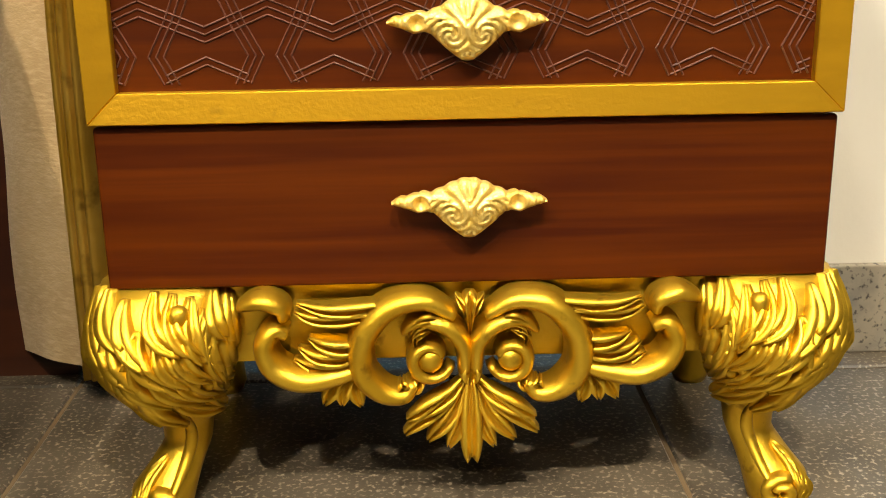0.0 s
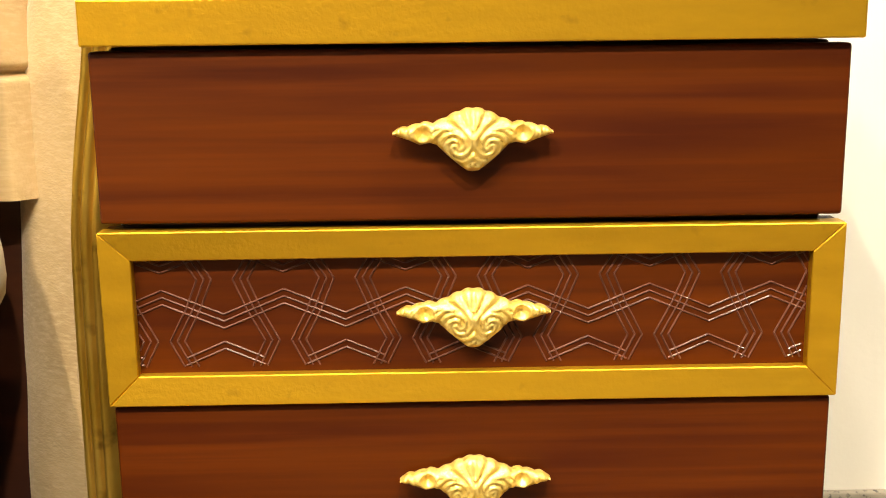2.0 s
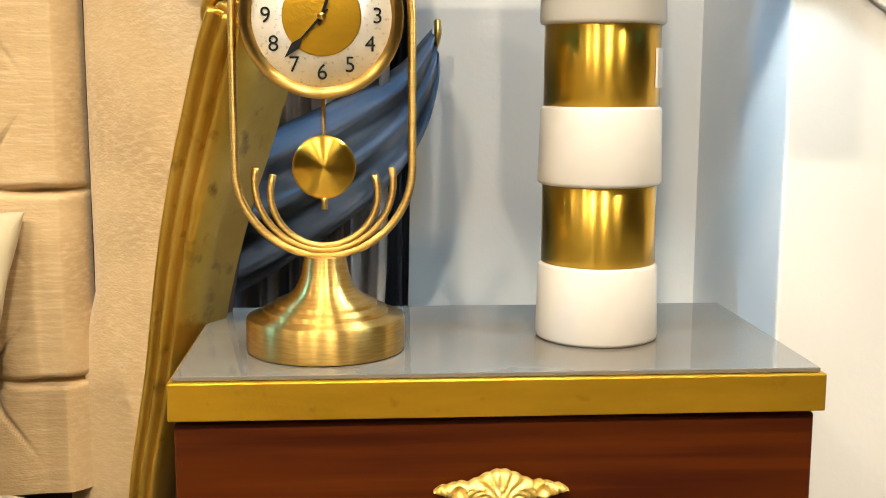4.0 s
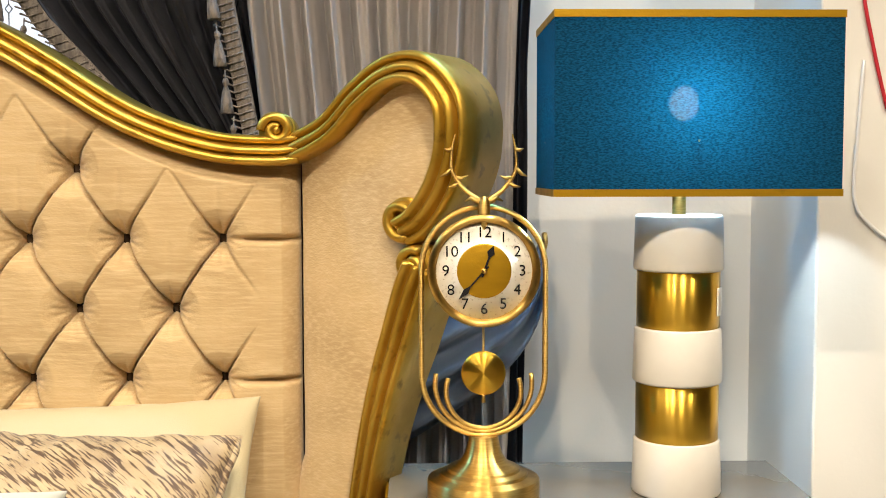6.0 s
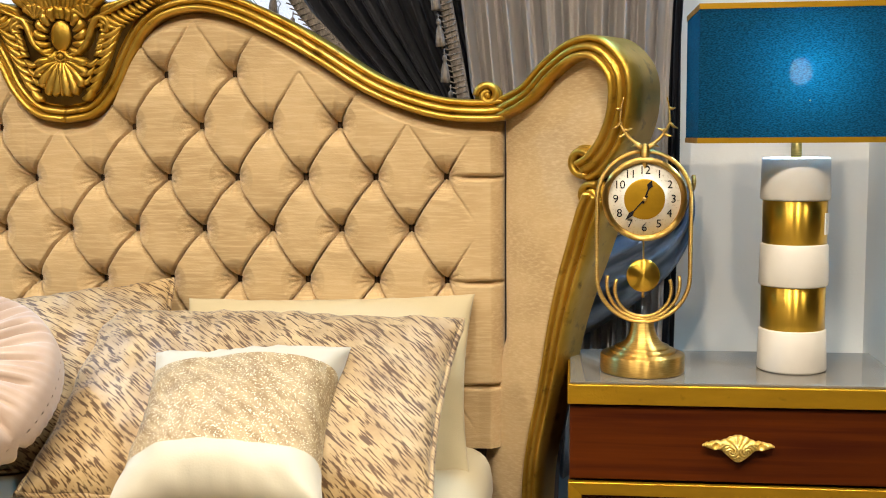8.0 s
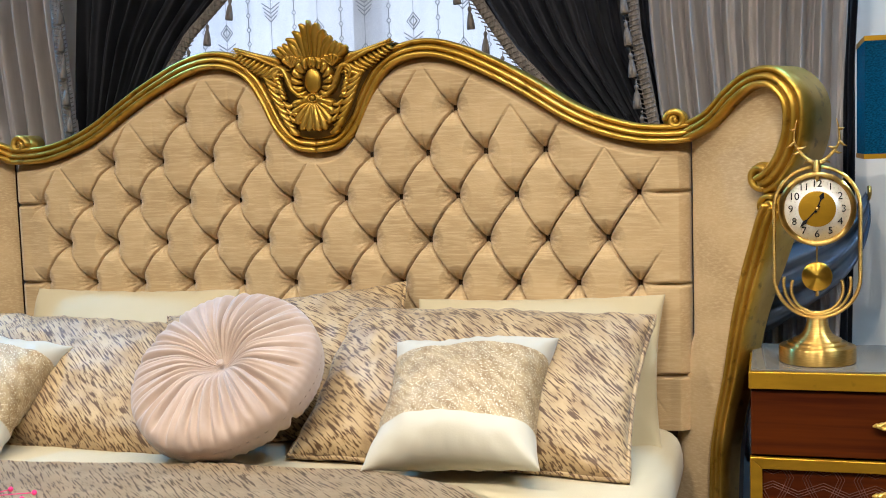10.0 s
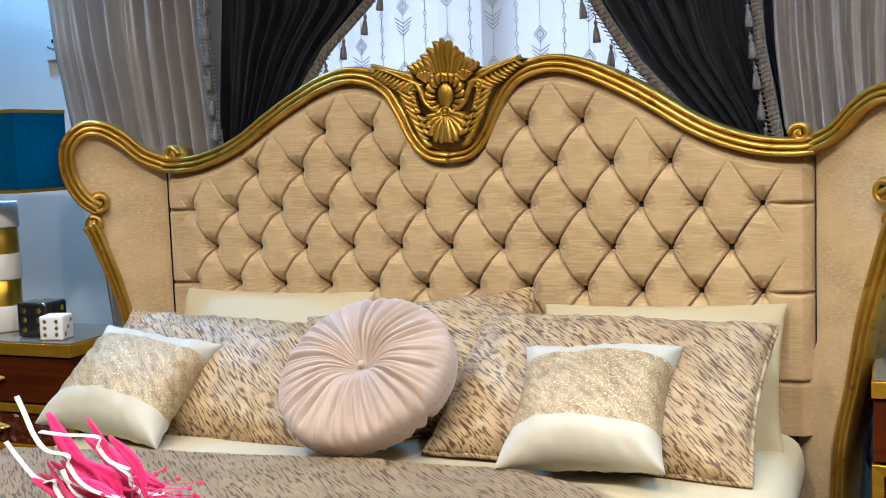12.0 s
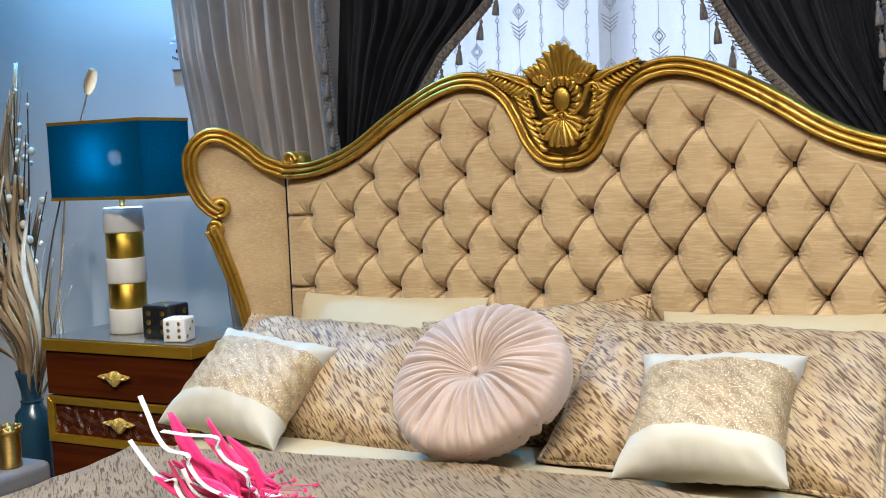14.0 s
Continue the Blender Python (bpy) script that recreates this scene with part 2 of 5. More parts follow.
def thin(name, col, see, rough=0.8, trans=0.4, weave=0, through_col=None):
    """Cloth that lets some light through: a mix of a plain surface, translucence and open weave."""
    m = bpy.data.materials.new(name)
    m.use_nodes = True
    nt = m.node_tree
    b = nt.nodes["Principled BSDF"]
    b.inputs["Roughness"].default_value = rough
    t = nt.nodes.new("ShaderNodeBsdfTranslucent")
    t.inputs[0].default_value = (*(through_col or col), 1)
    b.inputs["Specular IOR Level"].default_value = 0.12
    p = nt.nodes.new("ShaderNodeBsdfTransparent")
    m1, m2 = nt.nodes.new("ShaderNodeMixShader"), nt.nodes.new("ShaderNodeMixShader")
    m1.inputs[0].default_value, m2.inputs[0].default_value = trans, see
    tc = nt.nodes.new("ShaderNodeTexCoord")
    n = nt.nodes.new("ShaderNodeTexNoise")
    mp = nt.nodes.new("ShaderNodeMapping")
    mp.inputs["Scale"].default_value = (0.6, 0.6, 1.6)
    nt.links.new(tc.outputs["Object"], mp.inputs[0])
    nt.links.new(mp.outputs[0], n.inputs[0])
    n.inputs["Scale"].default_value, n.inputs["Detail"].default_value = weave or 40, 2
    mx = nt.nodes.new("ShaderNodeMix")
    mx.data_type = "RGBA"
    mx.inputs["A"].default_value, mx.inputs["B"].default_value = (*[c * 0.6 for c in col], 1), (*[min(1, c * 1.4) for c in col], 1)
    wv = nt.nodes.new("ShaderNodeMapRange")
    wv.inputs["From Min"].default_value, wv.inputs["From Max"].default_value = 0.36, 0.64
    nt.links.new(n.outputs[0], wv.inputs[0])
    nt.links.new(wv.outputs[0], mx.inputs["Factor"])
    nt.links.new(mx.outputs["Result"], b.inputs["Base Color"])
    mt = nt.nodes.new("ShaderNodeMix")
    mt.data_type = "RGBA"
    low = 0.6 if through_col else 0.9
    mt.inputs["A"].default_value = (*[c * low for c in (through_col or col)], 1)
    mt.inputs["B"].default_value = (*[min(1, c * (2 - low)) for c in (through_col or col)], 1)
    nt.links.new(wv.outputs[0], mt.inputs["Factor"])
    nt.links.new(mt.outputs["Result"], t.inputs[0])
    bp = nt.nodes.new("ShaderNodeBump")
    bp.inputs["Strength"].default_value, bp.inputs["Distance"].default_value = 0.3, 0.0004
    nt.links.new(n.outputs[0], bp.inputs["Height"])
    nt.links.new(bp.outputs[0], b.inputs["Normal"])
    nt.links.new(b.outputs[0], m1.inputs[1])
    nt.links.new(t.outputs[0], m1.inputs[2])
    nt.links.new(m1.outputs[0], m2.inputs[1])
    nt.links.new(p.outputs[0], m2.inputs[2])
    nt.links.new(m2.outputs[0], nt.nodes["Material Output"].inputs[0])
    return m


M["sheer"] = thin("white_sheer", (0.80, 0.82, 0.86), 0.22, trans=0.55, weave=1100)
M["shade"] = thin("teal_linen_shade", (0.003, 0.052, 0.105), 0.016, trans=0.45, weave=420, through_col=(0.008, 0.135, 0.21))

# ---------------------------------------------------------------- mesh tools


def part(name, bm, material, parent=None, label="", smooth=True, sharp=0):
    me = bpy.data.meshes.new(name)
    bmesh.ops.recalc_face_normals(bm, faces=bm.faces)
    bm.to_mesh(me)
    bm.free()
    if smooth:
        me.shade_smooth()
    if sharp:
        me.set_sharp_from_angle(angle=radians(sharp))
    me.materials.append(material)
    ob = new(name, me)
    if parent:
        ob.parent = parent
    if label:
        ob["label"] = label
    return ob


def again(src, parent, m=None):
    ob = new(src.name.split(".")[0], src.data)
    ob.parent = parent
    if m:
        ob.matrix_basis = m
    return ob


def box(bm, x0, x1, y0, y1, z0, z1, bevel=0.0, seg=2):
    r = bmesh.ops.create_cube(bm, size=1)
    bmesh.ops.transform(bm, verts=r["verts"], matrix=Matrix.Translation(((x0 + x1) / 2, (y0 + y1) / 2, (z0 + z1) / 2)) @ Matrix.Diagonal((x1 - x0, y1 - y0, z1 - z0, 1)))
    if bevel:
        edges = {e for v in r["verts"] for e in v.link_edges}
        bmesh.ops.bevel(bm, geom=list(edges), offset=bevel, segments=seg, profile=0.5, affect="EDGES")
    return bm


def boxed(*a, **k):
    return box(bmesh.new(), *a, **k)


def lathe(bm, profile, seg=32, at=(0, 0, 0)):
    rings = []
    for r, z in profile:
        rings.append([bm.verts.new((at[0] + r * math.cos(2 * math.pi * i / seg), at[1] + r * math.sin(2 * math.pi * i / seg), at[2] + z)) for i in range(seg)])
    for a, b in zip(rings, rings[1:]):
        for i in range(seg):
            bm.faces.new((a[i], a[(i + 1) % seg], b[(i + 1) % seg], b[i]))
    bm.faces.new(rings[0][::-1])
    bm.faces.new(rings[-1])
    return bm


def ball(bm, c, r, scale=(1, 1, 1), seg=12):
    v = bmesh.ops.create_uvsphere(bm, u_segments=seg, v_segments=max(6, seg // 2), radius=1)["verts"]
    bmesh.ops.transform(bm, verts=v, matrix=Matrix.Translation(c) @ Matrix.Diagonal((r * scale[0], r * scale[1], r * scale[2], 1)))
    return bm


def spline(pts, n):
    """n points along a smooth curve through pts."""
    p = np.array(pts, float)
    p = np.vstack([2 * p[0] - p[1], p, 2 * p[-1] - p[-2]])
    out = []
    k = len(pts) - 1
    for t in np.linspace(0, k, n):
        i = min(int(t), k - 1)
        f = t - i
        a, b, c, d = p[i : i + 4]
        out.append(0.5 * (2 * b + (c - a) * f + (2 * a - 5 * b + 4 * c - d) * f * f + (3 * b - a - 3 * c + d) * f**3))
    return np.array(out)


def sweep(bm, pts, section, normal, closed=False, scales=None):
    """A section of (across, out) pairs carried along 3D points; out is along normal, one vector or one a point."""
    pts = np.array(pts, float)
    n = len(pts)
    rings = []
    for i in range(n):
        t = pts[(i + 1) % n if closed else min(i + 1, n - 1)] - pts[(i - 1) if closed else max(i - 1, 0)]
        t = t / (np.linalg.norm(t) + 1e-9)
        nn = np.array(normal[i] if np.ndim(normal) > 1 else normal, float)
        nn = nn - t * np.dot(nn, t)
        nn = nn / (np.linalg.norm(nn) + 1e-9)
        s = np.cross(nn, t)
        k = scales[i] if scales is not None else 1.0
        rings.append([bm.verts.new(pts[i] + k * (a * s + o * nn)) for a, o in section])
    m = len(section)
    for i in range(n if closed else n - 1):
        a, b = rings[i], rings[(i + 1) % n]
        for j in range(m):
            bm.faces.new((a[j], a[(j + 1) % m], b[(j + 1) % m], b[j]))
    if not closed:
        bm.faces.new(rings[0][::-1])
        bm.faces.new(rings[-1])
    return bm


def circle(r, n=8):
    return [(r * math.cos(2 * math.pi * i / n), r * math.sin(2 * math.pi * i / n)) for i in range(n)]


def tube(bm, pts, r, n=8, closed=False, scales=None, normal=(0.013, -1, 0.017)):
    return sweep(bm, pts, circle(r, n), normal, closed, scales)


LOBE = [(-1, -0.25), (-0.92, 0.35), (-0.55, 0.85), (-0.22, 0.55), (0, 0.30), (0.22, 0.55), (0.55, 0.85), (0.92, 0.35), (1, -0.25)]


def swoosh(bm, pts, w, h, place, n=12, tip=0.15, root=0.45, lift=0.0, peak=0.4, section=LOBE):
    """A carved acanthus lobe: a grooved, tapering ridge along flat points (u, v), laid on the surface that place() gives."""
    path = spline(pts, n)
    rings = []
    for i, (u, v) in enumerate(path):
        f = i / (n - 1)
        d = path[min(i + 1, n - 1)] - path[max(i - 1, 0)]
        d = d / (np.linalg.norm(d) + 1e-9)
        s = np.array((-d[1], d[0]))
        k = root + (1 - root) * math.sin(min(1, f / peak) * math.pi / 2) if f < peak else tip + (1 - tip) * math.cos((f - peak) / (1 - peak) * math.pi / 2)
        rings.append([bm.verts.new(place(u + a * w * k * s[0], v + a * w * k * s[1], o * h * (0.35 + 0.65 * k) + lift * f * f)) for a, o in section])
    m = len(section)
    for a, b in zip(rings, rings[1:]):
        for j in range(m - 1):
            bm.faces.new((a[j], a[j + 1], b[j + 1], b[j]))
    bm.faces.new(rings[0])
    bm.faces.new(rings[-1][::-1])
    return bm


def spiral(c, r0, r1, a0, turns, n=28):
    """Flat points that wind from radius r0 to r1 round c, from the angle a0 in degrees."""
    return [(c[0] + (r0 + (r1 - r0) * i / (n - 1)) * math.cos(radians(a0) + turns * 2 * math.pi * i / (n - 1)),
             c[1] + (r0 + (r1 - r0) * i / (n - 1)) * math.sin(radians(a0) + turns * 2 * math.pi * i / (n - 1))) for i in range(n)]


ROLL = [(-1, -0.4), (-0.95, 0.35), (-0.7, 0.8), (-0.25, 1.0), (0.25, 1.0), (0.7, 0.8), (0.95, 0.35), (1, -0.4)]


def thing(name, label, category, x=0, y=0, z=0, rz=0, group=""):
    ob = new(name)
    ob.empty_display_size = 0.05
    ob.matrix_basis = pose(x, y, z, 0, 0, rz)
    return tagged(ob, label, category, group)


def structure(name, bm, material, label, category, smooth=False):
    return tagged(part(name, bm, material, None, smooth=smooth), label, category, kind="structure")


# ---------------------------------------------------------------- room
BACK = 0.62
PIER_X, PIER_Y = 0.352, 0.300
WX0, WX1, WZ0, WZ1 = -2.05, -0.45, 0.95, 2.25
bm = bmesh.new()
box(bm, -4.6, WX0, BACK, BACK + 0.15, FLOOR, CEIL)
box(bm, WX1, PIER_X, BACK, BACK + 0.15, FLOOR, CEIL)
box(bm, WX0, WX1, BACK, BACK + 0.15, FLOOR, WZ0)
box(bm, WX0, WX1, BACK, BACK + 0.15, WZ1, CEIL)
structure("wall_north", bm, M["wall"], "cream painted wall behind the bed with a window", "wall")
structure("wall_pier", boxed(PIER_X, 3.0, PIER_Y, BACK + 0.15, FLOOR, CEIL, bevel=0.004), M["wall"], "cream painted wall pier beside the bedside cabinet", "wall")
structure("wall_west", boxed(-4.75, -4.6, -4.4, BACK + 0.15, FLOOR, CEIL), M["far_wall"], "unseen side wall, kept dark brown to cut bounce light", "wall")
structure("wall_east", boxed(3.0, 3.15, -4.4, BACK + 0.15, FLOOR, CEIL), M["far_wall"], "unseen side wall, kept dark brown to cut bounce light", "wall")
structure("wall_south", boxed(-4.75, 3.15, -4.55, -4.4, FLOOR, CEIL), M["far_wall"], "unseen showroom wall, kept dark brown to cut bounce light", "wall")
structure("ceiling", boxed(-4.75, 3.15, -4.55, BACK + 0.15, CEIL, CEIL + 0.1), M["ceiling"], "plain dark grey ceiling, darkened to cut bounce light", "ceiling")
floor = structure("floor", boxed(-4.75, 3.15, -4.55, BACK + 0.15, FLOOR - 0.15, FLOOR - 0.003), M["grout"], "dark granite tiled floor with brown grout", "floor")
structure("baseboard", boxed(PIER_X + 0.002, 3.0, PIER_Y - 0.012, PIER_Y, FLOOR, 0.083, bevel=0.002), M["granite_light"], "speckled grey granite skirting on the wall pier", "baseboard")
win = tagged(new("window_1"), "white framed window behind a sheer curtain", "window", kind="structure")
for a, b, c, d in ((WX0, WX1, WZ0, WZ0 + 0.05), (WX0, WX1, WZ1 - 0.05, WZ1), (WX0, WX0 + 0.05, WZ0 + 0.05, WZ1 - 0.05), (WX1 - 0.05, WX1, WZ0 + 0.05, WZ1 - 0.05), (-1.30, -1.22, WZ0 + 0.05, WZ1 - 0.05)):
    part("window_frame", boxed(a, b, BACK + 0.03, BACK + 0.09, c, d, bevel=0.004), M["window_frame"], win, smooth=False)
back = structure("backdrop", boxed(-5, 3, 1.6, 1.62, -0.5, 4.5), M["daylight"], "bright pale blue daylight outside the window", "backdrop")
# A fixture for every entry of LIGHTS, the added fill included.
for lx, ly, watts in LIGHTS:
    dl = thing("downlight", "small round ceiling downlight, out of view, some added as fill", "downlight", lx, ly, CEIL, group="downlights")
    part("trim_ring", lathe(bmesh.new(), [(0.075, -0.001), (0.075, -0.012), (0.085, -0.016), (0.095, -0.010), (0.097, -0.001)], 24), M["white"], dl)
    part("diffuser", lathe(bmesh.new(), [(0.074, -0.002), (0.074, -0.006)], 24), M["panel"], dl)

# ---------------------------------------------------------------- bedside cabinet


def front(u, v, n):
    """A place on the cabinet's front: across, up, and out towards the room."""
    return (u, -n, v)


def make_handle():
    """A gilt relief drawer pull in the shape of a shell with two tapering arms."""
    bm = bmesh.new()
    nu, nv = 96, 30
    us = np.linspace(-0.0575, 0.0575, nu)
    top = np.interp(np.abs(us), [0, 0.006, 0.012, 0.022, 0.03, 0.036, 0.044, 0.052, 0.0575], [0.0175, 0.0165, 0.0145, 0.0095, 0.0065, 0.0075, 0.005, 0.0035, 0.001])
    bot = np.interp(np.abs(us), [0, 0.004, 0.009, 0.018, 0.026, 0.031, 0.038, 0.046, 0.0575], [-0.028, -0.0275, -0.024, -0.0165, -0.0085, -0.007, -0.0085, -0.005, -0.001])
    top = top + 0.0013 * np.abs(np.sin(us * 330))
    rows = []
    for i, u in enumerate(us):
        col = []
        for j in range(nv):
            f = j / (nv - 1)
            v = bot[i] + (top[i] - bot[i]) * f
            dome = (1 - (2 * f - 1) ** 2) ** 0.45
            if v > 0.002:
                ridge = 0.0034 * abs(math.sin(math.atan2(u, v + 0.004) * 6.5))
            else:
                du, dv = abs(u) - 0.012, v + 0.009
                ridge = 0.0036 * abs(math.sin(1.5 * math.atan2(dv, du) + math.hypot(du, dv) * 620))
            cup = -0.005 * math.exp(-((abs(u) - 0.036) ** 2 + v * v) / 0.000016) + 0.002 * math.exp(-((math.hypot(abs(u) - 0.036, v) - 0.0065) / 0.0016) ** 2)
            boss = 0.0035 * math.exp(-(u * u + (v + 0.002) ** 2) / 0.00002)
            beads = 0.0026 * abs(math.sin(u * 560)) if abs(u) > 0.043 else 0
            n = 0.004 + dome * (0.0040 + 0.0035 * math.exp(-(u / 0.024) ** 2) + (ridge if abs(u) < 0.03 else 0.0008) + boss + cup + beads)
            col.append(bm.verts.new(front(u, v, n + 0.006)))
        rows.append(col)
    for a, b in zip(rows, rows[1:]):
        for j in range(nv - 1):
            bm.faces.new((a[j], a[j + 1], b[j + 1], b[j]))
    rim = [r[0] for r in rows] + [r[-1] for r in rows[::-1]]
    low = [bm.verts.new((v.co.x * 0.97, -0.006, v.co.z * 0.97)) for v in rim]
    for i in range(len(rim)):
        j = (i + 1) % len(rim)
        if rim[i] is not rim[j]:
            bm.faces.new((rim[i], rim[j], low[j], low[i]))
    box(bm, -0.034, -0.028, -0.008, 0, -0.003, 0.003)
    box(bm, 0.028, 0.034, -0.008, 0, -0.003, 0.003)
    return bm


def mitred(x0, x1, z0, z1, w, y0, y1, side):
    """One mitred bar of a flat frame, side by side: 0 bottom, 1 top, 2 and 3 the ends."""
    o, i = [(x0, z0), (x1, z0), (x1, z1), (x0, z1)], [(x0 + w, z0 + w), (x1 - w, z0 + w), (x1 - w, z1 - w), (x0 + w, z1 - w)]
    a, b = {0: (0, 1), 1: (2, 3), 2: (3, 0), 3: (1, 2)}[side]
    bm = bmesh.new()
    quad = [o[a], o[b], i[b], i[a]]
    f = [bm.verts.new((x, y0 + (0.004 if k > 1 else 0.0), z)) for k, (x, z) in enumerate(quad)]
    r = [bm.verts.new((x, y1, z)) for x, z in quad]
    bm.faces.new(f)
    bm.faces.new(r[::-1])
    for k in range(4):
        bm.faces.new((f[k], r[k], r[(k + 1) % 4], f[(k + 1) % 4]))
    bmesh.ops.bevel(bm, geom=bm.edges[:], offset=0.0008, segments=1, affect="EDGES")
    return bm


def lattice(bm, x0, x1, z0, z1, y):
    """Triple lines of an interlaced zigzag, as fine ridges clipped to the panel."""
    per = 0.0921
    xa = -0.2347
    lines = []
    zm = (z0 + z1) / 2 + 0.005
    k0, k1 = -1, 7
    for off in (-0.0055, 0.0, 0.0055):
        row = []
        for k in range(2 * k0, 2 * k1):
            row.append((xa + k * per / 2, zm + off + (0.0095 if k % 2 == 0 else -0.0095)))
        lines.append(row)
    for k in range(2 * k0, 2 * k1):
        xm = xa + (k + 0.5) * per / 2
        s = 1 if k % 2 == 0 else -1
        for off in (-0.0055, 0.0, 0.0055):
            lines.append([(xm + off - s * 0.002, zm + 0.042), (xm + off + s * 0.0095, zm + 0.023), (xm + off, zm), (xm + off - s * 0.013, zm - 0.025), (xm + off - s * 0.003, zm - 0.045)])
    for k in range(k0, k1):
        for off in (0.0, 0.0055):
            lines.append([(xa + k * per + per / 2 - 0.03, zm - 0.044 + off), (xa + k * per + per / 2, zm - 0.031 + off), (xa + k * per + per / 2 + 0.03, zm - 0.044 + off)])
            lines.append([(xa + k * per - 0.03, zm + 0.046 - off), (xa + k * per, zm + 0.034 - off), (xa + k * per + 0.03, zm + 0.046 - off)])
    for line in lines:
        for (ax, az), (bx, bz) in zip(line, line[1:]):
            seg = []
            for t in np.linspace(0, 1, 13):
                px, pz = ax + (bx - ax) * t, az + (bz - az) * t
                if x0 < px < x1 and z0 < pz < z1:
                    seg.append((px, pz))
            if len(seg) < 2:
                continue
            (px, pz), (qx, qz) = seg[0], seg[-1]
            l = math.hypot(qx - px, qz - pz)
            sx, sz = -(qz - pz) / l * 0.0008, (qx - px) / l * 0.0008
            v = [bm.verts.new(c) for c in ((px - sx, y, pz - sz), (px, y - 0.0010, pz), (px + sx, y, pz + sz), (qx - sx, y, qz - sz), (qx, y - 0.0010, qz), (qx + sx, y, qz + sz))]
            bm.faces.new((v[0], v[1], v[4], v[3]))
            bm.faces.new((v[1], v[2], v[5], v[4]))
    return bm


def both(f):
    """Runs f for the two mirrored halves."""
    for s in (1, -1):
        f(s)


def make_apron():
    """Pierced acanthus carving between the front legs."""
    bm = bmesh.new()

    def place(u, v, n):
        return (u, -0.004 - 1.5 * n, v)

    def half(s):
        def S(pts):
            return [(s * a, b) for a, b in pts]
        # the great scroll with its eye
        loop = [(0.012, 0.150), (0.035, 0.163), (0.062, 0.158), (0.082, 0.135), (0.084, 0.108), (0.070, 0.090), (0.052, 0.086), (0.044, 0.096)]
        swoosh(bm, S(loop), 0.0112, 0.016, place, 40, tip=0.5, root=0.5, peak=0.45, section=ROLL)
        inner = [(0.004, 0.105), (0.006, 0.128), (0.020, 0.144), (0.040, 0.146), (0.052, 0.136)]
        swoosh(bm, S(inner), 0.008, 0.014, place, 22, tip=0.3, root=0.7, section=ROLL)
        swoosh(bm, S(spiral((0.031, 0.115), 0.017, 0.009, 200, 0.9)), 0.006, 0.012, place, 30, tip=0.7, root=0.6, section=ROLL)
        ball(bm, place(s * 0.031, 0.115, 0.006), 0.0105, (1, 0.9, 1), 14)
        for k in range(3):
            swoosh(bm, S([(0.048 + 0.006 * k, 0.088 - 0.002 * k), (0.040 + 0.005 * k, 0.094), (0.040 + 0.007 * k, 0.100 - 0.004 * k)]), 0.0055, 0.014, place, 10)
        for k in range(4):
            swoosh(bm, S([(0.022 + 0.003 * k, 0.149 - 0.003 * k), (0.036 + 0.002 * k, 0.150 - 0.005 * k), (0.050 - 0.003 * k, 0.137 - 0.005 * k)]), 0.0032, 0.016, place, 10)
        # arm that runs out to the leg
        arm = [(0.078, 0.112), (0.100, 0.105), (0.128, 0.101), (0.150, 0.110), (0.158, 0.128), (0.150, 0.142), (0.140, 0.138)]
        swoosh(bm, S(arm), 0.0105, 0.016, place, 34, tip=0.5, root=0.5, section=ROLL)
        swoosh(bm, S([(0.176, 0.160), (0.158, 0.166), (0.144, 0.160), (0.142, 0.150)]), 0.008, 0.014, place, 16, tip=0.6, section=ROLL)
        for pts in ([(0.078, 0.130), (0.096, 0.118), (0.118, 0.118), (0.132, 0.126)], [(0.076, 0.134), (0.094, 0.126), (0.112, 0.128), (0.124, 0.134)], [(0.080, 0.122), (0.100, 0.110), (0.120, 0.110), (0.136, 0.117)]):
            swoosh(bm, S(pts), 0.0068, 0.015, place, 16, root=0.2)
        for pts in ([(0.050, 0.163), (0.080, 0.157), (0.110, 0.156), (0.132, 0.162)], [(0.060, 0.160), (0.090, 0.150), (0.118, 0.149), (0.134, 0.155)]):
            swoosh(bm, S(pts), 0.0060, 0.014, place, 18, root=0.2)
        # leaf that hangs beside the scroll
        for a, b in (((0.086, 0.108), (0.085, 0.078)), ((0.088, 0.108), (0.100, 0.079)), ((0.090, 0.108), (0.114, 0.080)), ((0.090, 0.108), (0.122, 0.094))):
            swoosh(bm, S([a, ((a[0] + b[0]) / 2 + 0.004, (a[1] + b[1]) / 2 - 0.001), b]), 0.0084, 0.011, place, 12, tip=0.25, root=0.3, lift=0.004, peak=0.6)
        # palm that hangs in the middle
        for a, b, c in (((0.004, 0.098), (0.022, 0.078), (0.052, 0.056)), ((0.004, 0.095), (0.020, 0.082), (0.050, 0.068)), ((0.003, 0.096), (0.014, 0.070), (0.034, 0.050)), ((0.002, 0.096), (0.007, 0.066), (0.018, 0.044))):
            swoosh(bm, S([a, b, c]), 0.0080, 0.012, place, 14, tip=0.3, root=0.3, lift=0.007, peak=0.65)
        swoosh(bm, S([(0.002, 0.150), (0.005, 0.158), (0.011, 0.166)]), 0.004, 0.013, place, 8)

    both(half)
    swoosh(bm, [(0, 0.100), (0, 0.070), (0, 0.036)], 0.010, 0.017, place, 16, tip=0.7, root=0.4, lift=0.008, peak=0.75)
    swoosh(bm, [(0, 0.120), (0, 0.105), (0, 0.092)], 0.010, 0.016, place, 10, tip=0.1, root=0.2, peak=0.6)
    swoosh(bm, [(0, 0.135), (0, 0.155), (0, 0.168)], 0.006, 0.015, place, 10, tip=0.5, root=0.2, peak=0.8)
    return bm


